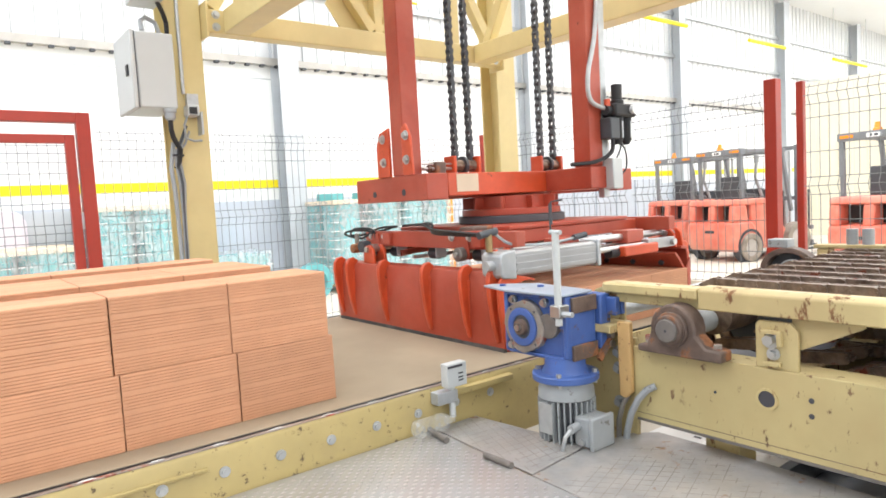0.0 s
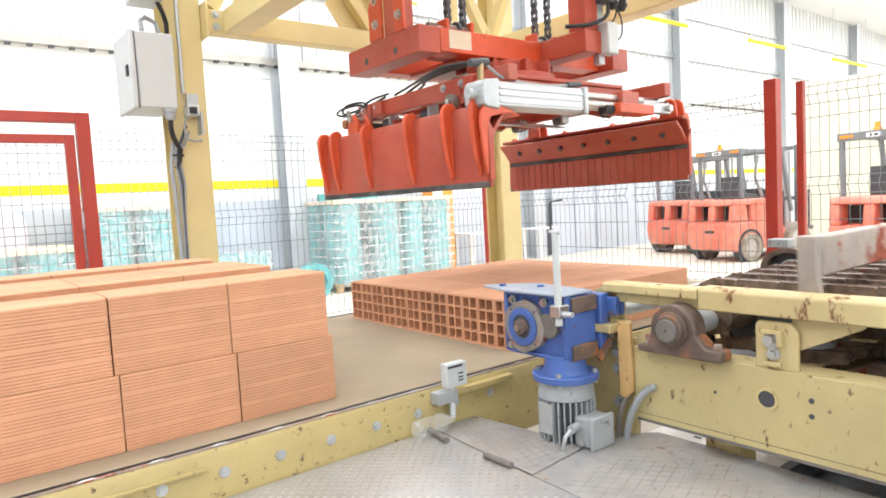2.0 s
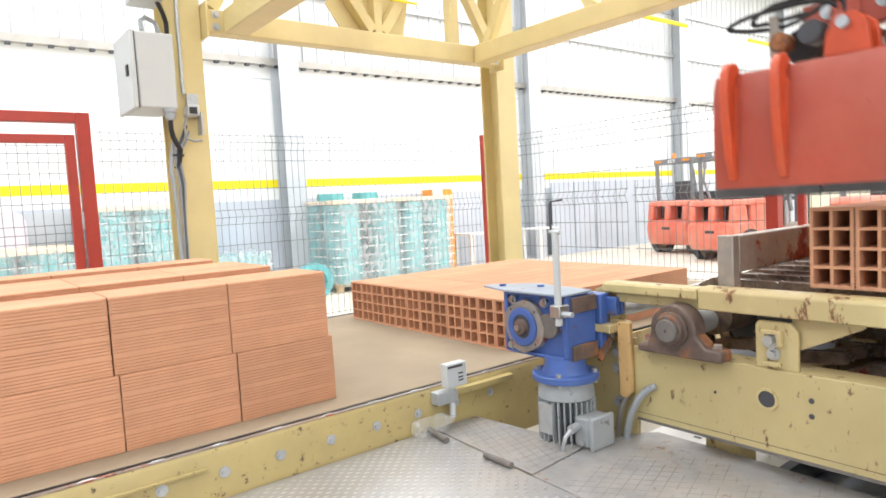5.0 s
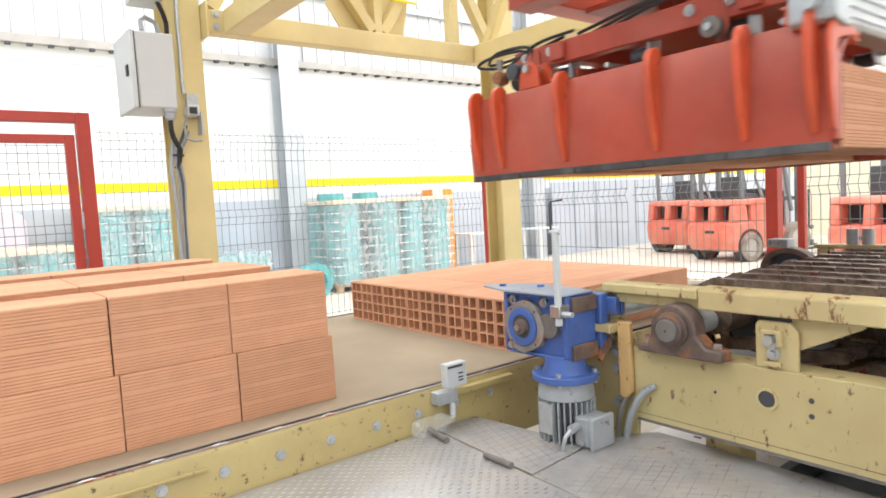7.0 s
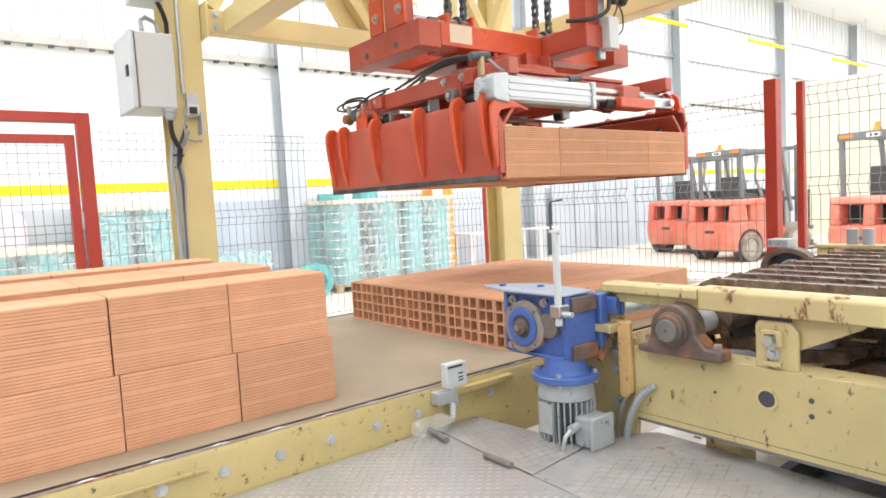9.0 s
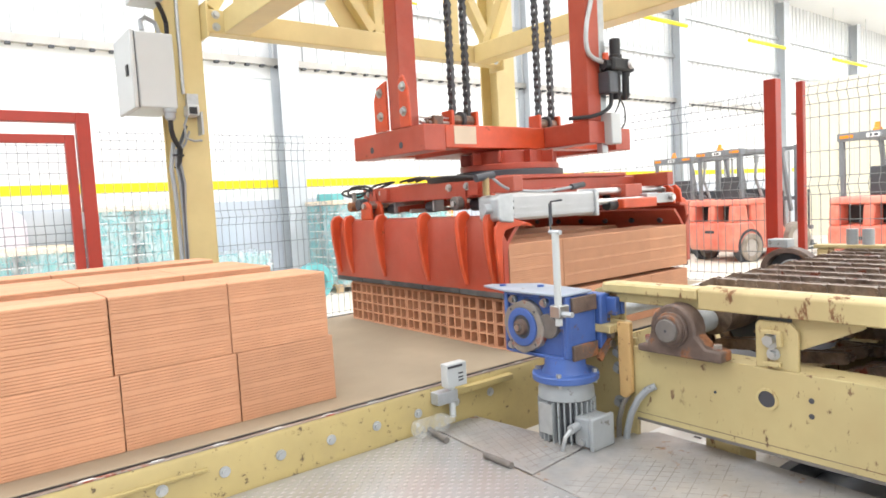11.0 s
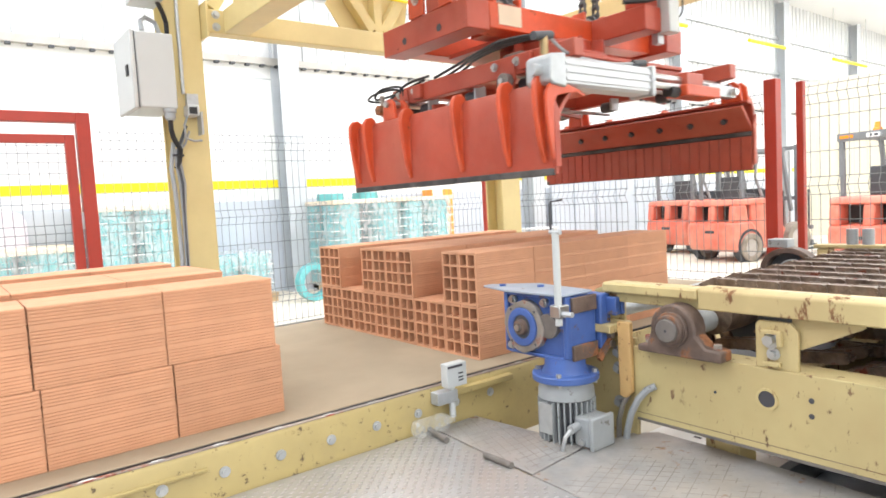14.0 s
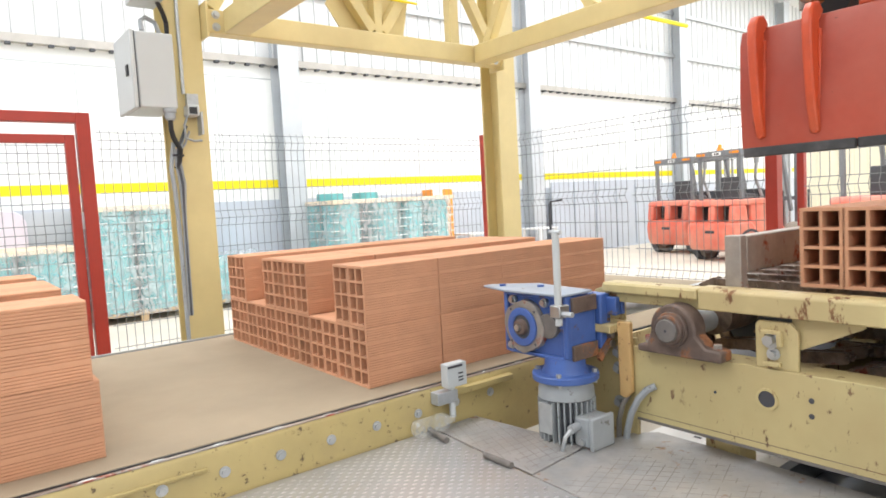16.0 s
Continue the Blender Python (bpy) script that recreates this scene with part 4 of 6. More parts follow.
    for x, y in ((-0.262, -0.235), (-0.215, -0.36)):
        part("plate_bolt", Shape(o).tube([(x, y, z1 + 0.008), (x, y, z1 + 0.014)], 0.011, 10), M["blue"], g)
    part("output_flange", Shape(o).box(x1, x1 + 0.05, y0 - 0.015, y1 - 0.02, z0 + 0.02, z1 - 0.010), M["blue"], g, bevel=0.006)
    part("side_lug", Shape(o).box(x1 + 0.03, x1 + 0.052, y0 - 0.048, y0 - 0.005, 1.072, 1.128).box(x1 + 0.060, x1 + 0.078, y0 - 0.048, y0 - 0.005, 1.072, 1.128).box(x1 + 0.052, x1 + 0.060, y0 - 0.025, y0 - 0.005, 1.072, 1.128), M["blue"], g, "slotted blue lug", bevel=0.004)
    for z in (0.985, 1.012):
        part("lug_bolt", Shape(o).tube([(x1 + 0.034, y0 - 0.032, z), (x1 + 0.034, y0 - 0.010, z)], 0.011, 6), M["steel"], g)
    part("torque_strap", Shape(o).beam((x1 + 0.035, y0 - 0.02, 0.995), (x1 - 0.02, y0 - 0.02, 0.945), 0.012, 0.018), M["rustblock"], g, "rusty strap")
    mx, my, z0 = -0.248, -0.478, 0.921
    part("motor_flange", Shape(o).tube([(mx, my, z0 - 0.030), (mx, my, z0 - 0.008)], 0.100, 36), M["blue"], e, "round blue motor flange", bevel=0.004)
    part("neck", Shape(o).tube([(mx, my, z0 - 0.01), (mx, my, z0 + 0.012), (mx, my, z0 + 0.038)], [0.072, 0.062, 0.060], 28), M["blue"], e)
    for k in range(4):
        a = k * math.pi / 2 + 0.5
        s = Shape(o).tube([(mx + 0.087 * math.cos(a), my + 0.087 * math.sin(a), z0 - 0.040), (mx + 0.087 * math.cos(a), my + 0.087 * math.sin(a), z0 + 0.002)], 0.008, 6)
        part("bolt", s, M["steel"], e)
    body = part("motor_body", Shape(o).tube([(mx, my, z0 - 0.032), (mx, my, z0 - 0.075), (mx, my, z0 - 0.076), (mx, my, 0.60)], [0.070, 0.070, 0.068, 0.068], 32), M["dark"], e, "dark motor core behind grey fins", bevel=0.002)
    for k in range(30):
        a = 2 * math.pi * k / 30
        d = Vector((math.cos(a), math.sin(a), 0))
        part("cooling_fin", Shape(o).beam(Vector((mx, my, 0.61)) + d * 0.074, Vector((mx, my, z0 - 0.085)) + d * 0.074, 0.0042, 0.026, d), M["grey"], body, smooth=False)
    part("end_shield", Shape(o).tube([(mx, my, z0 - 0.033), (mx, my, z0 - 0.060), (mx, my, z0 - 0.084)], [0.078, 0.084, 0.084], 32), M["grey"], body, "grey motor end shield", bevel=0.003)
    part("name_plate", Shape(o).box(mx - 0.090, mx - 0.083, my - 0.02, my + 0.03, 0.74, 0.83), M["zinc"], body, "pale blank name plate")
    b = part("terminal_box", Shape(o).box(mx - 0.050, mx + 0.040, my - 0.125, my - 0.07, 0.715, 0.800), M["grey"], e, "grey terminal box", bevel=0.006)
    part("lid", Shape(o).box(mx - 0.055, mx + 0.045, my - 0.140, my - 0.126, 0.710, 0.805), M["grey"], b, bevel=0.005)
    part("cable_gland", Shape(o).tube([(mx - 0.05, my - 0.085, 0.775), (mx - 0.085, my - 0.085, 0.770)], 0.013, 10), M["zinc"], b, "light grey cable gland")
    part("cable", Shape(o).tube([(mx - 0.08, my - 0.085, 0.771), (mx - 0.105, my - 0.083, 0.755), (mx - 0.11, my - 0.07, 0.70), (mx - 0.08, my - 0.02, 0.63)], 0.006, 8), M["zinc"], b)
    part("blank_plug", Shape(o).tube([(mx - 0.048, my - 0.10, 0.730), (mx - 0.06, my - 0.10, 0.730)], 0.010, 8), M["zinc"], b)
    tagged(e, "chipped blue worm gearbox with grey motor hanging below", "gear motor")
    # bracket that carries it
    o = (-0.05, -0.58, 0.7)
    e = empty("motor_bracket", o)
    part("upright", Shape(o).prism([(-0.634, 0.85), (-0.612, 0.828), (-0.590, 0.834), (-0.588, 1.058), (-0.634, 1.058)], "x", XB - 0.018, XB - 0.001), M["rustcream"], e, "rust-eaten cream upright", bevel=0.004)
    part("arm", Shape(o).box(-0.168, XB + 0.06, -0.587, -0.518, 1.024, 1.048), M["cream"], e, bevel=0.003)
    part("back_plate", Shape(o).box(-0.10, -0.085, -0.625, -0.30, 0.50, 1.005), M["cream"], e, "rust-stained cream plate", bevel=0.003)
    for z in (0.80, 0.905, 0.955):
        bolt(o, (-0.1005, -0.563, z), "x", 0.012, 0.016, "zinc", e)
    part("hose", Shape(o).tube([(-0.122, -0.705, 0.880), (-0.135, -0.685, 0.868), (-0.142, -0.660, 0.838), (-0.145, -0.635, 0.79), (-0.145, -0.618, 0.73), (-0.145, -0.60, 0.60)], 0.010, 8), M["grey"], e, "grey worn cable hose")
    part("hose", Shape(o).tube([(-0.105, -0.60, 0.83), (-0.118, -0.585, 0.80), (-0.125, -0.575, 0.75), (-0.125, -0.57, 0.60)], 0.008, 8), M["grime"], e, "dark worn cable hose")
    part("foot", Shape(o).box(-0.10, -0.085, -0.625, -0.30, 0, 0.50), M["cream"], e)
    tagged(e, "rust-stained cream steel bracket beside the gearbox", "bracket")


def sensor_rod():
    x, y = -0.325, -0.53
    o = (x, y, 1.07)
    e = empty("sensor_rod", o)
    part("rod", Shape(o).tube([(x, y, 1.068), (x, y, 1.335)], 0.0105, 16), M["cabinet"], e, "pale grey rod", bevel=0.001)
    part("clamp", Shape(o).box(x - 0.018, x + 0.025, y - 0.02, y + 0.018, 1.092, 1.128), M["steel"], e, bevel=0.003)
    part("clamp_screw", Shape(o).tube([(x - 0.004, y - 0.055, 1.105), (x - 0.004, y - 0.02, 1.105)], 0.008, 6), M["zinc"], e)
    part("cap", Shape(o).tube([(x, y + 0.02, 1.338), (x, y - 0.02, 1.337)], 0.007, 8), M["zinc"], e)
    part("hook", Shape(o).tube([(x, y + 0.016, 1.34), (x, y + 0.018, 1.36), (x, y + 0.012, 1.425), (x, y - 0.03, 1.428)], 0.003, 6), M["dark"], e, "thin dark wire hook")
    part("reflector", Shape(o).box(x - 0.003, x + 0.002, y + 0.010, y + 0.019, 1.36, 1.42), M["dark"], e)
    tagged(e, "pale grey sensor rod with wire hook clamped to the gearbox", "sensor rod")
    x, y = -0.436, -0.16
    o = (x, y, 0.85)
    e = empty("limit_switch", o)
    part("body", Shape(o).box(x - 0.034, x + 0.048, y - 0.018, y + 0.015, 0.845, 0.922), M["cabinet"], e, "white plastic switch body", bevel=0.003)
    s = Shape(o).box(x + 0.012, x + 0.032, y - 0.0195, y - 0.0175, 0.885, 0.890).box(x + 0.012, x + 0.032, y - 0.0195, y - 0.0175, 0.872, 0.877).box(x + 0.012, x + 0.032, y - 0.0195, y - 0.0175, 0.862, 0.867).box(x - 0.03, x + 0.03, y - 0.0195, y - 0.0175, 0.908, 0.916)
    part("marks", s, M["print"], e, "dark printed bars")
    part("stem", Shape(o).tube([(x - 0.005, y, 0.845), (x - 0.005, y, 0.745)], 0.011, 10), M["cabinet"], e)
    part("bracket", Shape(o).box(x - 0.07, x + 0.012, y - 0.012, -0.131, 0.795, 0.835), M["zinc"], e, bevel=0.003)
    tagged(e, "small white limit switch on a bracket at the belt edge", "limit switch")
    o = (-0.54, -0.17, 0.735)
    e = empty("plastic_bottle", o)
    rs = [(0.0, 0.012), (0.02, 0.013), (0.035, 0.028), (0.06, 0.031), (0.09, 0.029), (0.12, 0.031), (0.155, 0.030), (0.165, 0.02)]
    part("body", Shape(o).tube([(-0.445 - d * 0.95, -0.168, 0.742) for d, r in rs], [r * 0.95 for d, r in rs], 18), M["bottle"], e)
    tagged(e, "empty clear plastic bottle lying on the tread plate", "bottle")


# ---------------- tread plates ----------------
def tread_plate(name, outline, z, mark, pitch, long, wide, high, turn, seed):
    o = (outline[0][0], outline[0][1], z)
    e = empty(name, o)
    part("plate", Shape(o).prism(outline, "z", z - 0.006, z), M["walk_plate"] if mark == "row" else M["plate"], e, "worn grey steel plate", bevel=0.002)
    s = Shape(o)
    n = len(outline)

    def inside(x, y):
        ok = False
        for i in range(n):
            (xa, ya), (xb, yb) = outline[i], outline[i - 1]
            if (ya > y) != (yb > y) and x < (xb - xa) * (y - ya) / (yb - ya) + xa:
                ok = not ok
        return ok
    xs, ys = [p[0] for p in outline], [p[1] for p in outline]
    k = 0
    y = min(ys)
    while mark == "row" and y < max(ys):
        x = min(xs) + (pitch / 2 if k % 2 else 0)
        while x < max(xs):
            if all(inside(x + dx, y + dy) for dx in (-0.018, 0.018) for dy in (-0.018, 0.018)):
                c = Vector((x, y, z))
                u, v = Vector((math.cos(turn), math.sin(turn), 0)), Vector((-math.sin(turn), math.cos(turn), 0))
                s.add([c - u * long, c - u * long * 0.4 - v * wide, c + u * long * 0.4 - v * wide, c + u * long, c + u * long * 0.4 + v * wide, c - u * long * 0.4 + v * wide,
                       c - u * long * 0.5 + Vector((0, 0, high)), c + u * long * 0.5 + Vector((0, 0, high))],
                      [(0, 1, 6), (1, 2, 7, 6), (2, 3, 7), (3, 4, 7), (4, 5, 6, 7), (5, 0, 6)])
            x += pitch
        y += pitch * 0.5
        k += 1
    if mark != "row":
        # narrow dirt-filled grooves round worn lozenges, lost where feet have polished them away
        rnd = random.Random(seed)
        cx, cy = sum(xs) / n, sum(ys) / n
        u, v = Vector((math.cos(turn), math.sin(turn), 0)), Vector((math.cos(turn + wide), math.sin(turn + wide), 0))
        reach = int(2.4 / pitch)
        for i in range(-reach, reach):
            for k in range(-reach, reach):
                c = Vector((cx, cy, z)) + u * (pitch * i) + v * (pitch * k)
                worn = 0.62 + 0.9 * noise.noise(Vector((c.x * 3.1 + seed, c.y * 3.1, 0))) + (1.6 * max(0.0, c.x + 0.33) if seed == 2 else 0.0)
                if seed == 2 and c.y > -0.69 or rnd.random() < worn - 0.42:
                    continue
                for d, side in ((u, v), (v, u)):
                    a, b = c - d * (pitch * 0.5), c + d * (pitch * 0.5)
                    if inside(a.x, a.y) and inside(b.x, b.y):
                        w = (side - d * side.dot(d)).normalized() * (long * rnd.uniform(0.6, 1.2))
                        s.add([a - w, b - w, b + w, a + w] + [q + Vector((0, 0, high)) for q in (a - w, b - w, b + w, a + w)], [(4, 5, 6, 7), (0, 1, 5, 4), (1, 2, 6, 5), (2, 3, 7, 6), (3, 0, 4, 7)])
    m = part("tread_relief", s, M["tread"] if mark == "row" else M["grime"], e, smooth=False)
    m["kind"] = "stuff"
    return e


def platform():
    z = 0.712
    e = tread_plate("tread_plate", [(-3.2, -2.6), (-0.62, -2.6), (-0.535, -0.60), (-0.50, -0.135), (-3.2, -0.135)], z, "row", 0.034, 0.0090, 0.0042, 0.0016, radians(0), 1)
    o = tuple(e.location)
    for (xa, ya), (xb, yb) in (((-0.530, -0.15), (-0.550, -0.262)), ((-0.544, -0.43), (-0.542, -0.535))):
        part("lifting_bar", Shape(o).tube([(xa, ya, z + 0.010), (xb, yb, z + 0.010)], 0.009, 10), M["shaft"], e, "short worn round bar welded on")
    tagged(e, "worn grey tread plate walkway with raised oval studs", "tread plate", "walkway plates")
    e = tread_plate("tread_plate", [(-0.617, -2.6), (-0.10, -2.6), (-0.061, -1.22), (-0.039, -0.80), (-0.042, -0.655), (-0.10, -0.603), (-0.27, -0.575), (-0.53, -0.60)], z - 0.001, "cross", 0.031, 0.0011, radians(-73), 0.0003, radians(19), 2)
    tagged(e, "worn rusty diamond tread plate beside the chain conveyor", "tread plate", "walkway plates")
    e = tread_plate("tread_plate", [(-0.527, -0.597), (-0.275, -0.570), (-0.325, -0.137), (-0.497, -0.137)], z + 0.001, "cross", 0.031, 0.0011, radians(75), 0.0003, radians(-5), 3)
    tagged(e, "small diamond tread plate beside the gearbox", "tread plate", "walkway plates")
    o = (-1.8, -1.4, 0)
    e = empty("walkway_frame", o)
    for x in (-3.1, -1.6, -0.75):
        part("bearer", Shape(o).box(x, x + 0.06, -2.55, -0.14, z - 0.07, z - 0.0075), M["cream"], e)
    for x in (-3.1, -1.6, -0.75):
        for y in (-2.5, -0.3):
            part("leg", Shape(o).box(x, x + 0.06, y, y + 0.06, 0, z - 0.07), M["cream"], e)
    part("bearer", Shape(o).box(-0.75, 0.0, -1.7, -1.64, z - 0.07, z - 0.0085), M["cream"], e)
    part("bearer", Shape(o).box(-0.69, -0.30, -0.50, -0.45, z - 0.07, z - 0.0075), M["cream"], e)
    part("leg", Shape(o).box(-0.06, 0.0, -1.7, -1.64, 0, z - 0.07), M["cream"], e)
    tagged(e, "cream steel frame under the walkway plates", "walkway frame")
    # white sheets for the pale area seen under the beam
    for a, b in ((-0.735, -0.50), (-0.955, -0.745)):
        o = (0.3, a, 0.6)
        e = empty("white_tray", o)
        part("sheet", Shape(o).box(0.09, 0.46, a, b, 0.615, 0.625), M["white"], e, bevel=0.002)
        part("slot", Shape(o).box(0.19, 0.20, a + 0.08, b - 0.13, 0.6245, 0.6265), M["print"], e, "dark slot")
        part("support", Shape(o).box(0.16, 0.2, a + 0.02, b - 0.02, 0, 0.615), M["zinc"], e)
        tagged(e, "flat white sheet under the chain conveyor", "tray", "white trays")
    o = (0.3, -1.4, 0)
    e = empty("drip_tray", o)
    part("tray_floor", Shape(o).box(0.06, 0.60, -2.4, -0.99, 0.58, 0.588), M["dado"], e, bevel=0.002)
    part("tray_lip", Shape(o).box(0.06, 0.60, -0.989, -0.962, 0.56, 0.66), M["dark"], e)
    for y in (-2.3, -1.12):
        part("leg", Shape(o).box(0.30, 0.34, y, y + 0.04, 0, 0.58), M["dark"], e)
    tagged(e, "grey sheet steel drip tray under the chain conveyor", "drip tray")


# ---------------- stop bar on the chains ----------------
def stop_bar():
    o = (0, 0, 1.16)
    e = empty("stop_bar", (0, -0.86, 1.16))
    s = Shape(o).box(0.0, 1.40, -0.045, 0.0, 1.205, 1.305)
    part("bar", s, M["barsteel"], e, "worn steel bar with red paint remnants", bevel=0.005)
    part("end_plate", Shape(o).prism([(-0.05, 1.165), (0.0, 1.165), (0.0, 1.308), (-0.045, 1.308), (-0.045, 1.2)], "x", -0.035, -0.001), M["barsteel"], e, "worn red and grey end plate", bevel=0.003)
    part("end_plate", Shape(o).box(1.401, 1.43, -0.05, 0.006, 1.165, 1.308), M["rusty"], e, bevel=0.003)
    return tagged(e, "worn steel stop bar with red paint remnants across the chains", "stop bar")


# ---------------- gripper ----------------
GO = (0.61, 0.61, 0.85)
POST_R = (0.82, 0.27)
RIBS = (1.255, 1.13, 0.828, 0.48, 0.218, 0.048)


def jaw(g, left):
    """A clamping jaw; the far one mirrors the near one."""
    def X(x):
        return x if left else 1.22 - x

    def bx(s, xa, xb, *r):
        return s.box(min(X(xa), X(xb)), max(X(xa), X(xb)), *r)
    # back plate with a lip folded in at the top
    prof = [(-0.020, 0.862), (-0.032, 0.862), (-0.040, 0.985), (-0.034, 1.120), (-0.022, 1.155), (0.030, 1.162), (0.030, 1.148), (-0.012, 1.142), (-0.022, 1.115), (-0.026, 0.985)]
    j = part("jaw", Shape(GO).prism([(X(x), z) for x, z in prof], "y", 0.014, 1.305), M["red"], g, "dusty red steel clamping jaw", bevel=0.003)
    for y in RIBS:
        out = [(-0.030, 0.885), (-0.040, 0.886), (-0.060, 0.95), (-0.075, 1.05), (-0.080, 1.12), (-0.076, 1.155), (-0.058, 1.178), (-0.030, 1.184), (-0.008, 1.168), (-0.010, 1.155), (-0.030, 1.14)]
        t = 0.011
        # tapered strip added to stand for the rib's side face seen at a slant
        part("weld_fillet", Shape(GO).prism([(y - 0.003, 0.884), (y + 0.003, 0.884), (y + 0.014, 0.97), (y + 0.017, 1.12), (y - 0.017, 1.12), (y - 0.014, 0.97)], "x", min(X(-0.0425), X(-0.030)), max(X(-0.0425), X(-0.030))), M["orange"], j, "added orange strip in place of the rib's side face", bevel=0.002)
        part("rib", Shape(GO).prism([(X(x), z) for x, z in out], "y", y - t, y + t), M["orange"], j, "bright orange-red stiffening rib", bevel=0.005)
    for k in range(5):
        part("rubber_edge", bx(Shape(GO), -0.034, -0.0195, 0.016 + 0.2578 * k, 0.2705 + 0.2578 * k, 0.842 + 0.001 * (k % 2), 0.866), M["wornrubber"], j, "worn black rubber edge", bevel=0.003)
    for k in range(24):
        y = 0.016 + k * 0.0522
        s = bx(Shape(GO), -0.0185, -0.003, y, y + 0.0490, 0.846, 0.998)
        part("pad", s, M["red"], j, bevel=0.002)
    part("pad_clamp", bx(Shape(GO), -0.0185, -0.001, 0.014, 1.275, 1.000, 1.020), M["wornrubber"], j, "black rubber clamp strip", bevel=0.003)
    part("inner_plate", Shape(GO).prism([(X(x), z) for x, z in [(-0.018, 1.022), (-0.004, 1.022), (0.045, 1.085), (0.085, 1.125), (0.075, 1.134), (0.035, 1.096), (-0.014, 1.034)]], "y", 0.014, 1.275), M["red"], j, "dark red sloping inner plate", bevel=0.002)
    for k in range(7):
        y = 0.12 + 0.17 * k
        part("plate_bolt", Shape(GO).tube([(X(0.030), y, 1.082), (X(0.050), y, 1.070)], 0.014, 8), M["dark"], j, "dark bolt")
    # lugs that carry the jaw on the slide bars
    for y in (0.06, 0.98):
        out = [(y - 0.035, 1.155), (y + 0.065, 1.155), (y + 0.06, 1.205), (y + 0.04, 1.242), (y + 0.0, 1.248), (y - 0.025, 1.225)]
        for xx in (-0.02, 0.045):
            part("lug", Shape(GO).prism(out, "x", min(X(xx), X(xx + 0.016)), max(X(xx), X(xx + 0.016))), M["orange"], j, bevel=0.004)
        part("lug_pin", Shape(GO).tube([(X(-0.032), y + 0.02, 1.225), (X(0.075), y + 0.02, 1.225)], 0.014, 12), M["steel"], j)
    # end horn beside the near cylinder
    out = [(-0.046, 0.89), (-0.060, 0.99), (-0.068, 1.08), (-0.063, 1.12), (-0.046, 1.143), (-0.02, 1.151), (0.03, 1.147), (0.125, 1.123), (0.03, 1.112), (-0.012, 1.104), (-0.030, 1.07), (-0.034, 0.89)]
    if left:
        part("horn_flange", Shape(GO).prism([(-0.045, 1.136), (-0.01, 1.153), (0.03, 1.149), (0.145, 1.119), (0.145, 1.111), (0.03, 1.136), (-0.02, 1.136)], "y", 0.014, 0.100), M["orange"], j, "orange-red horn flange", bevel=0.002)
        part("end_horn", Shape(GO).prism([(X(x), z) for x, z in out], "y", 0.000, 0.013), M["orange"], j, "orange-red end horn", bevel=0.005)
    part("end_plate", Shape(GO).prism([(X(x), z) for x, z in [(-0.030, 0.87), (-0.004, 0.87), (-0.004, 1.02), (0.004, 1.045), (-0.03, 1.10)]], "y", 0.002, 0.0125), M["red"], j, bevel=0.002)
    return j


def hose(pts, r, parent, mat="black"):
    fine = []
    p = [Vector(q) for q in pts]
    for i in range(len(p) - 1):
        a, b, c, d = p[max(i - 1, 0)], p[i], p[i + 1], p[min(i + 2, len(p) - 1)]
        for k in range(6):
            t = k / 6
            fine.append(0.5 * ((2 * b) + (c - a) * t + (2 * a - 5 * b + 4 * c - d) * t * t + (3 * b - a - 3 * c + d) * t ** 3))
    fine.append(p[-1])
    part("hose", Shape(GO).tube(fine, r, 8), M[mat], parent, "black air hose" if mat == "black" else "grey air hose")


def hoist_chain(g, x, y, z0, z1):
    """A vertical roller chain."""
    s = Shape(GO)
    z, k = z0, 0
    while z < z1:
        w = 0.012 if k % 2 else 0.008
        for sg in (-1, 1):
            pts = []
            for i in range(5):
                a = math.pi + math.pi * i / 4
                pts.append((x + 0.0135 * math.cos(a), z + 0.0135 * math.sin(a)))
            pts.append((x + 0.008, z + 0.019))
            for i in range(5):
                a = math.pi * i / 4
                pts.append((x + 0.0135 * math.cos(a), z + 0.038 + 0.0135 * math.sin(a)))
            pts.append((x - 0.008, z + 0.019))
            s.prism(pts, "y", y + sg * w, y + sg * (w + 0.004))
        s.tube([(x, y - 0.017, z), (x, y + 0.017, z)], 0.009, 8)
        z += 0.038
        k += 1
    part("hoist_chain", s, M["dark"], g, "dark oily hoist chain", smooth=False)


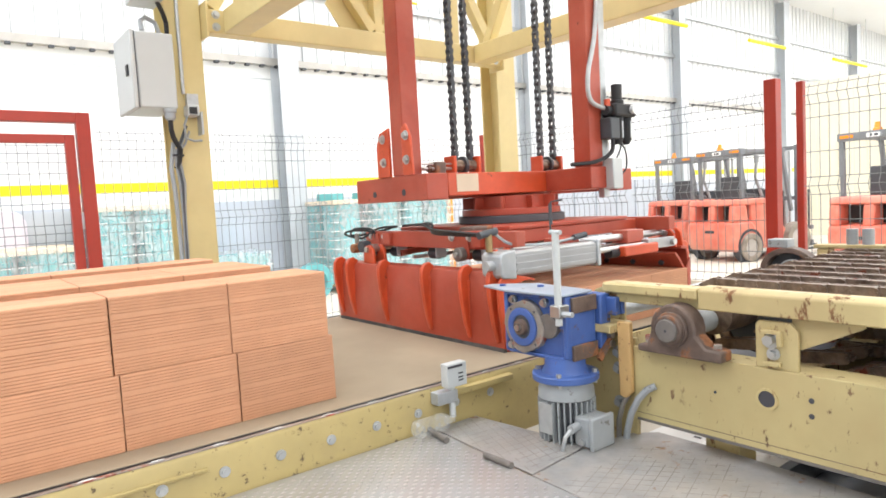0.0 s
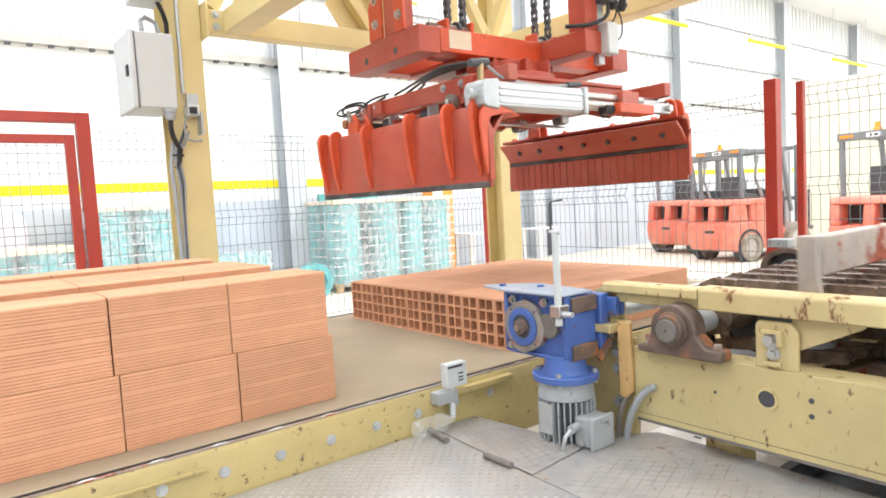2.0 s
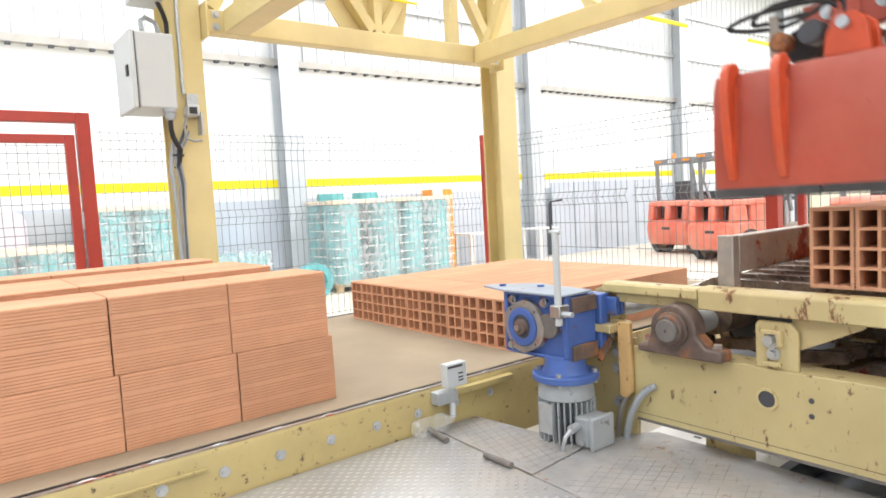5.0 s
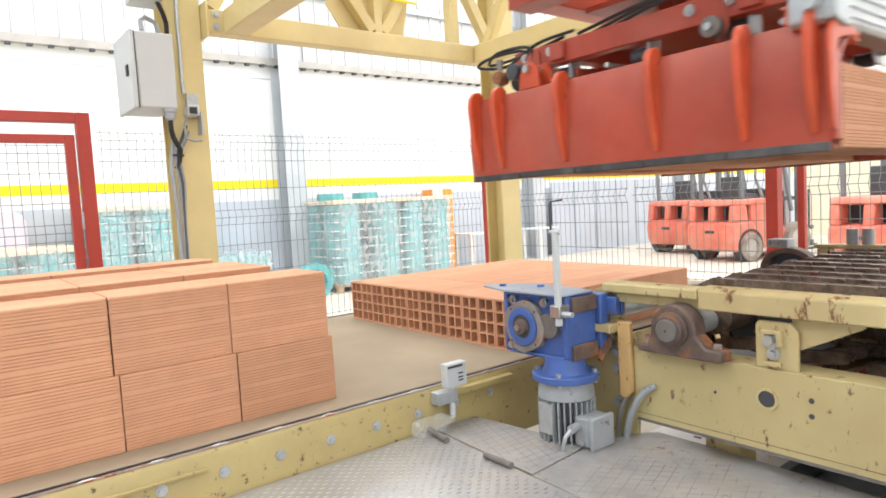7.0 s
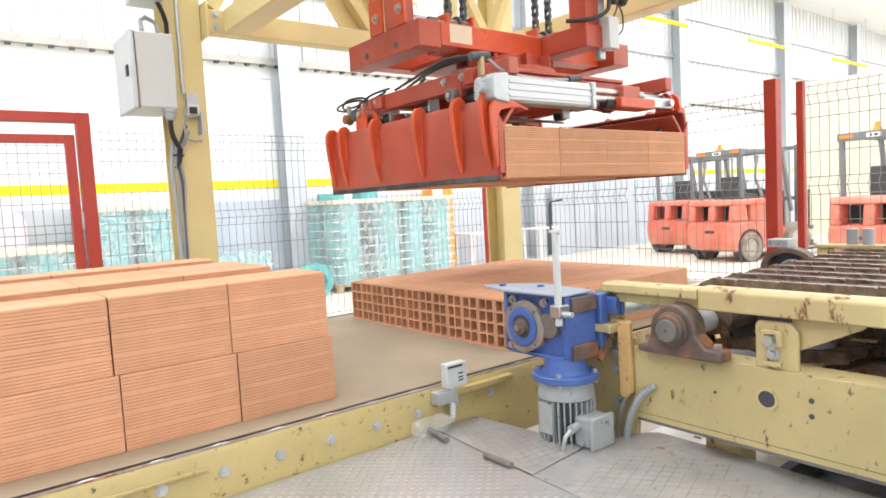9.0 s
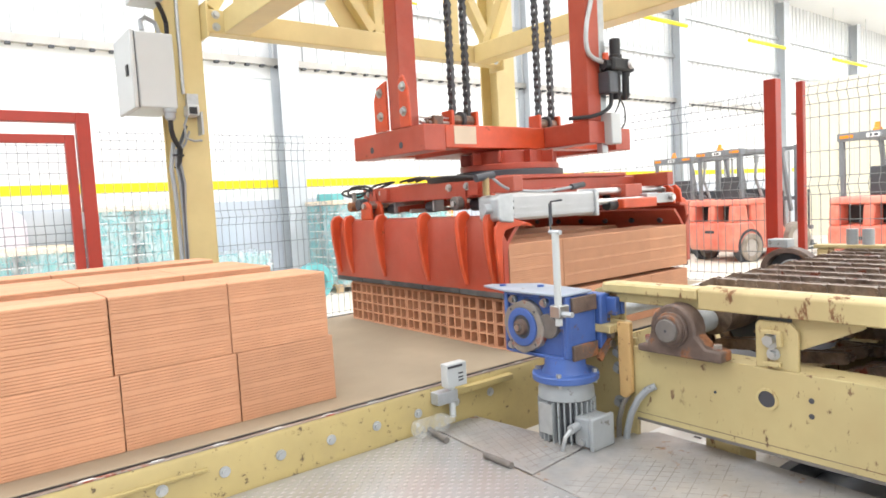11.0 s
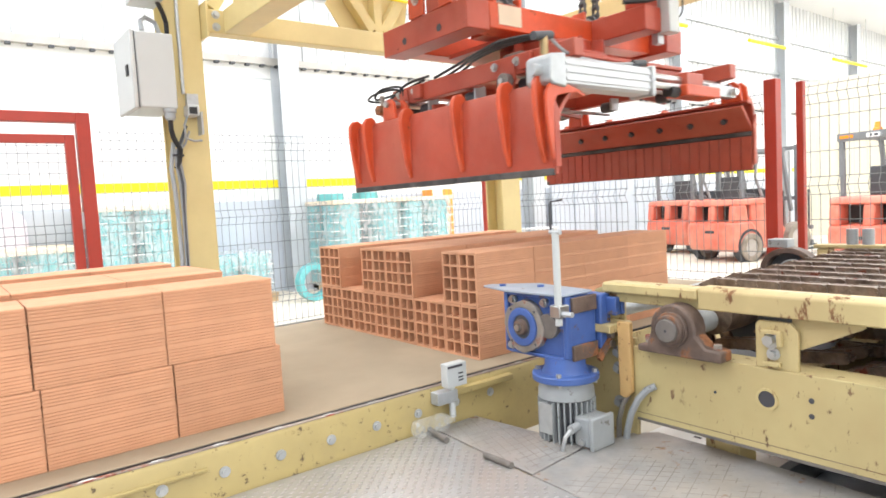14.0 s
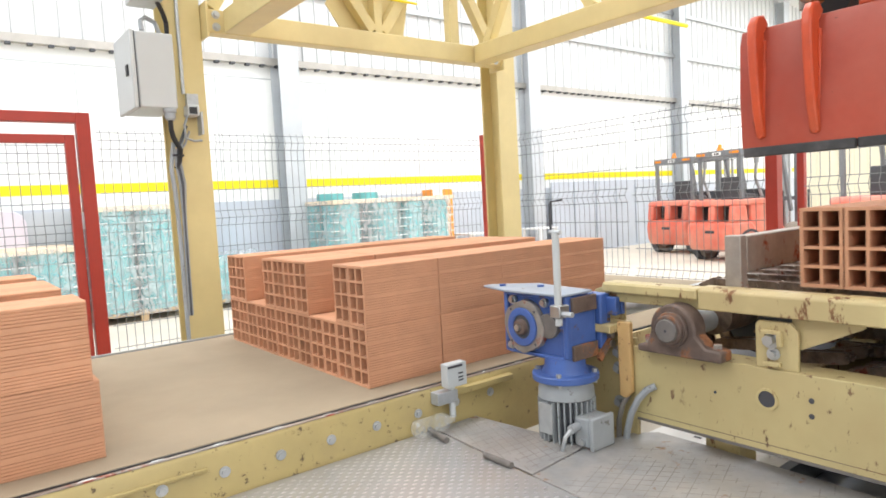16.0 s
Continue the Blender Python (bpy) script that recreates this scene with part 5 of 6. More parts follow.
def gripper():
    g = empty("block_gripper", GO)
    left, right = jaw(g, True), jaw(g, False)
    # lower slide frame
    for y in (0.10, 1.02):
        part("slide_bar", Shape(GO).tube([(0.02, y, 1.232), (1.20, y, 1.232)], 0.017, 14), M["steel"], g, "bright steel slide bar")
    for y in (0.24, 0.92):
        part("cross_rail", Shape(GO).prism([(y - 0.03, 1.245), (y + 0.03, 1.245), (y + 0.03, 1.305), (y - 0.03, 1.305)], "x", 0.04, 1.18), M["red"], g, bevel=0.004)
    for x in (0.06, 1.10):
        part("side_rail", Shape(GO).prism([(0.02, 1.250), (0.16, 1.236), (1.00, 1.236), (1.14, 1.250), (1.14, 1.312), (0.02, 1.312)], "x", x, x + 0.05), M["red"], g, bevel=0.004)
    for x in (0.35, 0.82):
        part("slide_block", Shape(GO).box(x, x + 0.13, 0.06, 0.15, 1.200, 1.262), M["red"], g, bevel=0.005)
        part("slide_block", Shape(GO).box(x, x + 0.13, 0.97, 1.06, 1.200, 1.262), M["red"], g, bevel=0.005)
    part("top_plate", Shape(GO).box(0.20, 1.02, 0.20, 1.02, 1.306, 1.324), M["red"], g, bevel=0.004)
    part("slew_ring", Shape(GO).tube([(0.61, 0.61, 1.325), (0.61, 0.61, 1.362)], 0.27, 40), M["dark"], g, "dark steel slewing ring", bevel=0.004)
    part("turret", Shape(GO).tube([(0.61, 0.61, 1.363), (0.61, 0.61, 1.392), (0.61, 0.61, 1.393), (0.61, 0.61, 1.455)], [0.25, 0.25, 0.19, 0.19], 40), M["red"], g, "round red turret", bevel=0.003)
    for k in range(10):
        a = 2 * math.pi * k / 10
        d = Vector((math.cos(a), math.sin(a), 0))
        c = Vector((0.61, 0.61, 1.424))
        part("turret_rib", Shape(GO).beam(c + d * 0.18, c + d * 0.245, 0.014, 0.058), M["red"], g, bevel=0.002)
    # toggle links, rollers and pins between the rails
    for y in (0.30, 0.62, 0.94):
        for x in (0.12, 1.02):
            part("roller", Shape(GO).tube([(x, y - 0.03, 1.205), (x, y + 0.03, 1.205)], 0.026, 14), M["dark"], g, "dark guide roller")
            part("roller_bracket", Shape(GO).box(x - 0.03, x + 0.03, y - 0.045, y - 0.033, 1.185, 1.245), M["zinc"], g, bevel=0.003)
    for y in (0.36, 0.88):
        part("link_bar", Shape(GO).beam((0.10, y, 1.20), (0.58, y + 0.05, 1.225), 0.014, 0.03), M["red"], g, bevel=0.003)
        part("link_bar", Shape(GO).beam((0.64, y - 0.05, 1.225), (1.12, y, 1.20), 0.014, 0.03), M["red"], g, bevel=0.003)
        part("link_pin", Shape(GO).tube([(0.61, y - 0.07, 1.225), (0.61, y + 0.07, 1.225)], 0.013, 10), M["steel"], g)
    part("tie_rod", Shape(GO).tube([(0.06, 0.16, 1.19), (1.16, 0.16, 1.19)], 0.009, 8), M["steel"], g, "thin bright tie rod")
    part("tie_rod", Shape(GO).tube([(0.06, 0.72, 1.19), (1.16, 0.72, 1.19)], 0.009, 8), M["steel"], g, "thin bright tie rod")
    part("pivot_block", Shape(GO).box(0.085, 0.20, 0.30, 0.40, 1.246, 1.330), M["rustblock"], g, "brown rusty pivot block", bevel=0.008)
    part("pivot_disc", Shape(GO).tube([(0.018, 0.34, 1.215), (0.052, 0.34, 1.215)], 0.030, 20), M["shaft"], g, "worn steel cam roller", bevel=0.003)
    part("pivot_pin", Shape(GO).tube([(0.008, 0.34, 1.215), (0.020, 0.34, 1.215)], 0.011, 12), M["steel"], g)
    part("pivot_hanger", Shape(GO).prism([(0.30, 1.215), (0.32, 1.19), (0.36, 1.19), (0.38, 1.215), (0.37, 1.30), (0.31, 1.30)], "x", 0.053, 0.0595), M["red"], g, bevel=0.002)
    part("pivot_hanger", Shape(GO).prism([(1.00, 1.215), (1.02, 1.19), (1.06, 1.19), (1.08, 1.215), (1.07, 1.30), (1.01, 1.30)], "x", 0.053, 0.0595), M["red"], g, bevel=0.002)
    part("pivot_disc", Shape(GO).tube([(0.018, 1.04, 1.215), (0.052, 1.04, 1.215)], 0.030, 20), M["shaft"], g, "worn steel cam roller", bevel=0.003)
    part("pivot_pin", Shape(GO).tube([(0.008, 1.04, 1.215), (0.020, 1.04, 1.215)], 0.011, 12), M["steel"], g)
    part("end_roller", Shape(GO).tube([(0.0, 1.10, 1.235), (0.05, 1.10, 1.235)], 0.030, 16), M["dark"], g, bevel=0.003)
    part("end_roller", Shape(GO).tube([(-0.01, 1.17, 1.225), (0.04, 1.17, 1.225)], 0.024, 16), M["rustblock"], g, bevel=0.003)
    part("air_fitting", Shape(GO).tube([(0.04, 1.20, 1.20), (0.04, 1.20, 1.30)], 0.012, 10), M["rusty"], g)
    # upper frame
    z0, z1 = 1.455, 1.572
    ya, yb = 0.50, 1.10
    f = part("upper_frame", Shape(GO).box(0.0, 0.12, ya, yb, z0, z1), M["red"], g, "thick red steel side beam", bevel=0.004)
    part("upper_frame", Shape(GO).box(1.215, 1.345, 0.40, yb, z0, z1), M["red"], g, bevel=0.004)
    part("front_beam", Shape(GO).box(0.121, 1.214, ya, ya + 0.11, z0 + 0.012, z1), M["orange"], g, "orange-red cross beam", bevel=0.004)
    part("back_beam", Shape(GO).box(0.121, 1.214, yb - 0.11, yb, z0 + 0.012, z1), M["orange"], g, bevel=0.004)
    part("turret_plate", Shape(GO).box(0.30, 0.92, ya + 0.111, yb - 0.111, z0, z0 + 0.02), M["red"], g)
    part("label_plate", Shape(GO).box(0.17, 0.30, ya - 0.003, ya, z0 + 0.03, z1 - 0.006), M["card"], g, "bare beige worn patch")
    for y in (0.68, 0.93):
        part("beam_hole", Shape(GO).tube([(-0.0012, y, z0 + 0.04), (0.004, y, z0 + 0.04)], 0.016, 16), M["print"], f, "dark drilled hole")
    # posts
    for x, side in ((0.055, 0), (POST_R[0], 1)):
        y = POST_R[1] if side else 0.72
        prof = [(x - 0.05, y - 0.05), (x + 0.05, y - 0.05), (x + 0.05, y + 0.05), (x - 0.05, y + 0.05)]
        part("mast_post", Shape(GO).prism(prof, "z", z1 + 0.001, 4.25), M["red"], g, "tall red square post", bevel=0.006)
        out = [(y - 0.13, z1 + 0.001), (y + 0.17, z1 + 0.001), (y + 0.17, z1 + 0.19), (y + 0.13, z1 + 0.24), (y + 0.05, z1 + 0.24)]
        if side == 0:
            for xx in (-0.008, 0.106):
                part("post_gusset", Shape(GO).prism([(y + 0.052, z1), (y + 0.16, z1), (y + 0.16, z1 + 0.15), (y + 0.13, z1 + 0.21), (y + 0.052, z1 + 0.23)], "x", xx, xx + 0.014), M["orange"], g, "orange-red gusset", bevel=0.003)
                if xx < 0:
                    part("post_gusset", Shape(GO).prism([(y - 0.052, z1), (y - 0.13, z1), (y - 0.12, z1 + 0.17), (y - 0.085, z1 + 0.235), (y - 0.052, z1 + 0.215)], "x", xx, xx + 0.014), M["orange"], g, "orange-red gusset", bevel=0.003)
            for zz in (z1 + 0.07, z1 + 0.18):
                bolt(GO, (x - 0.065, y + 0.1, zz), "x", 0.014, 0.014, "steel", g)
                bolt(GO, (x - 0.065, y - 0.09, zz), "x", 0.014, 0.014, "steel", g)
    # hoist chains with their anchor blocks
    for x in (0.30, 0.395, 0.90, 1.0):
        hoist_chain(g, x, 0.66, 1.63, 3.55)
    for x in (0.30, 0.90):
        for xx in (x - 0.04, x + 0.115):
            part("anchor", Shape(GO).box(xx, xx + 0.018, 0.62, 0.70, z1 + 0.0065, 1.66), M["orange"], g, bevel=0.004)
        part("sprocket", Shape(GO).tube([(x - 0.03, 0.66, 1.615), (x + 0.125, 0.66, 1.615)], 0.028, 14), M["chain"], g)
    # chain tensioner beside the anchors
    part("tensioner", Shape(GO).box(0.155, 0.215, 0.625, 0.695, z1 + 0.001, 1.632), M["rustblock"], g, "oily brown chain tensioner", bevel=0.006)
    for z, r in ((1.60, 0.008), (1.622, 0.005)):
        part("tensioner_rod", Shape(GO).tube([(0.09, 0.645, z), (0.26, 0.645, z)], r, 8), M["steel"], g, "bright threaded rod")
    part("tensioner_nut", Shape(GO).tube([(0.118, 0.645, 1.60), (0.134, 0.645, 1.60)], 0.016, 6), M["chain"], g)
    for x in (0.345, 0.95):
        part("chain_wheel", Shape(GO).ring((x, 0.66, 1.615), "x", 0.045, 0.018, x - 0.008, x + 0.008, 16), M["dark"], g, "dark toothed chain wheel", bevel=0.002)
    part("anchor_beam", Shape(GO).box(0.20, 1.02, 0.612, 0.71, z0 + 0.02, z1 + 0.006), M["red"], g)
    # the pneumatic cylinder across the near end, carried by the near jaw side
    c = part("cylinder_barrel", Shape(GO).prism([(0.010, 1.138), (0.080, 1.138), (0.090, 1.148), (0.090, 1.228), (0.080, 1.238), (0.010, 1.238), (0.0, 1.228), (0.0, 1.148)], "x", 0.025, 0.515), M["alu"], g, "ribbed aluminium cylinder barrel", bevel=0.002)
    for z in (1.161, 1.187, 1.213):
        part("barrel_ridge", Shape(GO).box(0.03, 0.510, -0.006, 0.001, z - 0.004, z + 0.004), M["alu"], c)
    part("end_cap", Shape(GO).prism([(0.026, 1.131), (0.026, 1.245), (-0.040, 1.238), (-0.056, 1.226), (-0.056, 1.150), (-0.040, 1.138)], "y", -0.01, 0.10), M["zinc"], c, "grey cast end cap", bevel=0.006)
    part("end_cap", Shape(GO).box(0.514, 0.538, -0.01, 0.10, 1.131, 1.245), M["zinc"], c, bevel=0.006)
    part("clevis", Shape(GO).tube([(-0.090, 0.040, 1.188), (-0.05, 0.040, 1.188)], 0.020, 14), M["zinc"], c)
    part("piston_rod", Shape(GO).tube([(0.45, 0.045, 1.188), (0.94, 0.045, 1.188)], 0.013, 14), M["steel"], g, "bright piston rod")
    part("rod_clevis", Shape(GO).box(0.93, 1.15, 0.022, 0.066, 1.164, 1.212), M["alu"], g, bevel=0.003)
    part("rod_pin", Shape(GO).tube([(1.12, 0.0, 1.188), (1.12, 0.09, 1.188)], 0.016, 12), M["steel"], g)
    barrel = c
    c = part("cylinder_barrel", Shape(GO).tube([(0.10, 1.16, 1.225), (0.60, 1.16, 1.225)], 0.045, 18), M["black"], g, "black cylinder barrel")
    part("piston_rod", Shape(GO).tube([(0.60, 1.16, 1.225), (1.1, 1.16, 1.225)], 0.013, 12), M["steel"], g)
    for y, x in ((0.30, 0.052), (0.42, 0.052), (0.96, 0.052), (1.08, 0.052)):
        bolt(GO, (x + 0.006, y, 1.285), "x", 0.011, 0.012, "steel", g)
    part("air_fitting", Shape(GO).tube([(-0.048, 0.06, 1.240), (-0.048, 0.06, 1.31)], 0.014, 10), M["brass"], g, "brass air fitting")
    part("air_elbow", Shape(GO).tube([(-0.039 - 0.06, 0.06, 1.31 - 0.004), (-0.039 + 0.03, 0.06, 1.31 + 0.008)], 0.015, 10), M["dark"], g, "dark grey hose elbow")
    start = Vector((-0.039 - 0.05, 0.06, 1.31))
    for k in range(3):
        lift = Vector((0.012 * k, 0.02 * k, -0.007 * k))
        hose([start + lift * 0.3, Vector((-0.10, 0.22, 1.322)) + lift, Vector((-0.04, 0.42, 1.326)) + lift, (0.06 + 0.03 * k, 0.64, 1.342), (0.12 + 0.05 * k, 0.88, 1.335)], 0.0062, g)
    hose([(-0.039 + 0.02, 0.06, 1.31), (0.039, 0.05, 1.269), (0.117, 0.05, 1.253), (0.288, 0.05, 1.247), (0.459, 0.05, 1.261)], 0.006, g, "grey")
    part("hose_end", Shape(GO).tube([(0.459 - 0.03, 0.05, 1.261 - 0.002), (0.459 + 0.05, 0.05, 1.261 + 0.006)], 0.013, 10), M["dark"], g, "dark hose coupling")
    hose([(0.07, 1.05, 1.25), (0.05, 1.08, 1.31), (0.03, 1.24, 1.315), (0.04, 1.32, 1.295), (0.06, 1.18, 1.275), (0.06, 1.02, 1.325), (0.07, 0.86, 1.335)], 0.006, g)
    hose([(0.06, 1.04, 1.26), (0.05, 1.06, 1.32), (0.03, 1.20, 1.325), (0.04, 1.25, 1.29), (0.07, 1.10, 1.30), (0.09, 0.92, 1.33)], 0.006, g)
    # stub beam under the near post, with the air preparation unit beside it
    px, py = POST_R
    part("stub_beam", Shape(GO).box(px - 0.06, px + 0.06, py - 0.06, ya - 0.001, z0 + 0.012, z1), M["red"], g, "red stub beam", bevel=0.004)
    x0, y0 = px + 0.055, py - 0.03
    part("conduit_tray", Shape(GO).box(x0, x0 + 0.045, y0 - 0.015, y0 + 0.02, 1.42, 2.75), M["zinc"], g, "grey upright conduit tray", bevel=0.004)
    part("grey_box", Shape(GO).box(x0 + 0.0, x0 + 0.075, y0 - 0.075, y0 - 0.016, 1.46, 1.61), M["cabinet"], g, "light grey terminal box", bevel=0.006)
    u = part("air_regulator", Shape(GO).box(x0 + 0.0, x0 + 0.165, y0 - 0.10, y0 - 0.016, 1.805, 1.868), M["black"], g, "black air regulator and filter", bevel=0.012)
    for k in (0.062, 0.128):
        part("filter_bowl", Shape(GO).tube([(x0 + k, y0 - 0.06, 1.806), (x0 + k, y0 - 0.06, 1.70), (x0 + k, y0 - 0.06, 1.675)], [0.030, 0.028, 0.014], 16), M["black"], u, "black filter bowl")
        part("sight_slot", Shape(GO).box(x0 + k - 0.004, x0 + k + 0.004, y0 - 0.0915, y0 - 0.085, 1.705, 1.785), M["zinc"], u, "pale sight slot")
    part("knob", Shape(GO).tube([(x0 + 0.062, y0 - 0.06, 1.866), (x0 + 0.062, y0 - 0.06, 1.885), (x0 + 0.062, y0 - 0.06, 1.886), (x0 + 0.062, y0 - 0.06, 1.962)], [0.034, 0.034, 0.026, 0.026], 16), M["black"], u, "black adjusting knob", bevel=0.003)
    part("gauge", Shape(GO).tube([(x0 + 0.128, y0 - 0.118, 1.84), (x0 + 0.128, y0 - 0.10, 1.84)], 0.022, 18), M["white"], u, "small round white gauge")
    part("inlet_valve", Shape(GO).tube([(x0 - 0.03, y0 - 0.06, 1.835), (x0 + 0.0, y0 - 0.06, 1.835)], 0.024, 14), M["black"], u)
    part("valve_knob", Shape(GO).tube([(x0 - 0.012, y0 - 0.06, 1.855), (x0 - 0.012, y0 - 0.06, 1.888)], 0.015, 12), M["orange"], u, "red valve knob")
    part("manifold", Shape(GO).box(x0 - 0.02, x0 + 0.05, y0 - 0.085, y0 - 0.016, 1.70, 1.803), M["dark"], u, "dark valve block", bevel=0.006)
    hose([(x0, y0 - 0.06, 1.84), (px - 0.045, py - 0.065, 1.88), (px - 0.06, py - 0.065, 2.0), (px + 0.0, py - 0.065, 2.2), (px + 0.04, py - 0.06, 2.5)], 0.011, g, "zinc")
    hose([(x0 + 0.02, y0 - 0.06, 1.72), (x0 + 0.01, y0 - 0.06, 1.64), (px - 0.02, py - 0.065, 1.595), (px - 0.13, py - 0.0, 1.585)], 0.010, g)
    hose([(x0 + 0.066, y0 - 0.06, 1.70), (x0 + 0.12, y0 - 0.06, 1.64), (x0 + 0.12, y0 - 0.06, 1.56), (x0 + 0.07, y0 - 0.05, 1.52)], 0.004, g)
    hose([(x0 + 0.05, y0 - 0.06, 1.72), (x0 + 0.085, y0 - 0.06, 1.67), (x0 + 0.06, y0 - 0.05, 1.61)], 0.004, g)
    part("red_block", Shape(GO).box(0.72, 0.98, 0.0, 0.10, 1.150, 1.196), M["orange"], g, bevel=0.006)
    part("bumper", Shape(GO).tube([(0.66, 0.05, 1.17), (0.72, 0.05, 1.17)], 0.024, 14), M["black"], g, "black rubber bumper")
    tagged(g, "red overhead block gripper with two ribbed clamping jaws", "gripper")
    return g, left, right, barrel


def carriage():
    """The trolley on the rail trusses, in which the gripper's posts slide."""
    o = (0.61, 0.61, 3.37)
    e = empty("gantry_carriage", o)
    for y in (0.50, 0.78):
        part("cross_beam", Shape(o).box(-0.62, 1.88, y - 0.05 if y < 0.6 else y, y if y < 0.6 else y + 0.05, 3.46, 3.60), M["red"], e, bevel=0.004)
    for x in (-0.51, 1.77):
        part("end_beam", Shape(o).box(x - 0.05, x + 0.05, 0.20, 1.10, 3.601, 3.70), M["red"], e, bevel=0.004)
        for y in (0.28, 1.02):
            part("wheel", Shape(o).tube([(x - 0.03, y, 3.465), (x + 0.03, y, 3.465)], 0.095, 20), M["dark"], e)
            part("axle_plate", Shape(o).box(x + 0.032, x + 0.046, y - 0.05, y + 0.05, 3.44, 3.601), M["red"], e)
    for x, y in ((0.055, 0.72), POST_R):
        for dx in (-0.0625, 0.047):
            part("post_guide", Shape(o).box(x + dx, x + dx + 0.0155, y - 0.06, y + 0.06, 3.48, 3.58), M["dark"], e)
    return tagged(e, "red overhead trolley running on the gantry rails", "trolley")


# ---------------- beyond the fence ----------------
def forklift():
    """A counterbalance forklift about its rear, on the floor, driving along +x."""
    e = empty("forklift")
    # counterweight: lower mass, three pillars and a top rail round two openings
    low = [(0.10, 0.20), (0.02, 0.34), (0.0, 0.60), (0.03, 0.77), (0.55, 0.77), (0.72, 0.55), (0.72, 0.20)]
    cw = part("counterweight", Shape().prism(low, "y", -0.56, 0.56), M["fork"], e, "dusty coral red counterweight", bevel=0.05)
    for ya, yb in ((-0.56, -0.42), (-0.09, 0.07), (0.40, 0.56)):
        part("pillar", Shape().prism([(0.03, 0.75), (0.07, 1.09), (0.40, 1.09), (0.45, 0.75)], "y", ya, yb), M["fork"], cw, bevel=0.045)
    part("top_rail", Shape().prism([(0.06, 1.08), (0.09, 1.16), (0.14, 1.19), (1.0, 1.19), (1.0, 1.08)], "y", -0.56, 0.56), M["fork"], cw, bevel=0.025)
    part("radiator", Shape().box(0.32, 0.36, -0.46, 0.46, 0.79, 1.06), M["black"], cw, "black grille in the openings")
    part("tow_slot", Shape().box(-0.012, 0.05, -0.13, 0.09, 0.555, 0.61), M["print"], cw, "dark towing slot", bevel=0.01)
    side = [(0.56, 0.22), (0.56, 0.80), (0.56, 1.178), (1.05, 1.178), (1.35, 0.80), (1.55, 0.55), (2.1, 0.55), (2.1, 0.22)]
    part("chassis", Shape().prism(side, "y", -0.50, 0.50), M["fork"], e, bevel=0.03)
    for sy in (-1, 1):
        for x, r in ((0.48, 0.27), (1.80, 0.34)):
            y = sy * 0.52
            w = part("wheel", Shape().ring((x, y, r), "y", r, r * 0.6, y - 0.09, y + 0.09, 26), M["tyre"], e, "dusty worn tyre", bevel=0.02)
            part("rim", Shape().tube([(x, y - sy * 0.05, r), (x, y + sy * 0.06, r)], r * 0.6, 20), M["ledge"], w, "dusty wheel rim")
        part("rear_arch", Shape().ring((0.48, sy * 0.5, 0.29), "y", 0.335, 0.285, sy * 0.5 - 0.07, sy * 0.5 + 0.07, 26), M["print"], e)
    part("seat", Shape().prism([(0.62, 1.18), (1.10, 1.18), (1.12, 1.27), (0.76, 1.30), (0.70, 1.62), (0.62, 1.64)], "y", -0.25, 0.25), M["dark"], e, "black seat", bevel=0.03)
    part("dash", Shape().prism([(1.42, 0.80), (1.62, 0.80), (1.58, 1.34), (1.48, 1.36)], "y", -0.36, 0.36), M["dark"], e, bevel=0.02)
    part("steering_wheel", Shape().ring((1.36, 0.1, 1.36), "z", 0.16, 0.13, 1.35, 1.375, 20), M["black"], e)
    g = part("overhead_guard", Shape().box(0.28, 0.42, -0.54, 0.54, 2.03, 2.15).box(1.42, 1.52, -0.54, 0.54, 2.05, 2.13).box(0.42, 1.42, -0.54, -0.47, 2.06, 2.13).box(0.42, 1.42, 0.47, 0.54, 2.06, 2.13), M["guard"], e, "dark grey overhead guard", bevel=0.012)
    for k in range(5):
        part("guard_bar", Shape().box(0.42, 1.42, -0.36 + 0.17 * k, -0.32 + 0.17 * k, 2.08, 2.11), M["guard"], g)
    for sy in (-1, 1):
        part("guard_post", Shape().beam((0.36, sy * 0.49, 1.16), (0.34, sy * 0.49, 2.05), 0.06, 0.07, (1, 0, 0)), M["guard"], g, bevel=0.008)
        part("guard_post", Shape().beam((1.72, sy * 0.49, 0.9), (1.47, sy * 0.49, 2.07), 0.06, 0.07, (1, 0, 0)), M["guard"], g, bevel=0.008)
        part("tail_light", Shape().box(0.262, 0.284, sy * 0.40 - 0.10, sy * 0.40 + 0.10, 2.07, 2.115), M["amber"], g, "amber and red tail light", bevel=0.004)
        part("mast_rail", Shape().box(2.14, 2.26, sy * 0.30 - 0.05, sy * 0.30 + 0.05, 0.08, 2.22), M["guard"], e, bevel=0.006)
        part("fork_arm", Shape().box(2.42, 3.5, sy * 0.26 - 0.05, sy * 0.26 + 0.05, 0.06, 0.10).box(2.38, 2.42, sy * 0.26 - 0.05, sy * 0.26 + 0.05, 0.06, 0.6), M["dark"], e)
    part("number_plate", Shape().box(0.268, 0.284, -0.09, 0.11, 2.055, 2.12), M["white"], g, "white plate with dark bars")
    for ya, yb in ((-0.05, 0.0), (0.03, 0.06)):
        part("plate_bar", Shape().box(0.264, 0.269, ya, yb, 2.07, 2.105), M["print"], g, "dark bar")
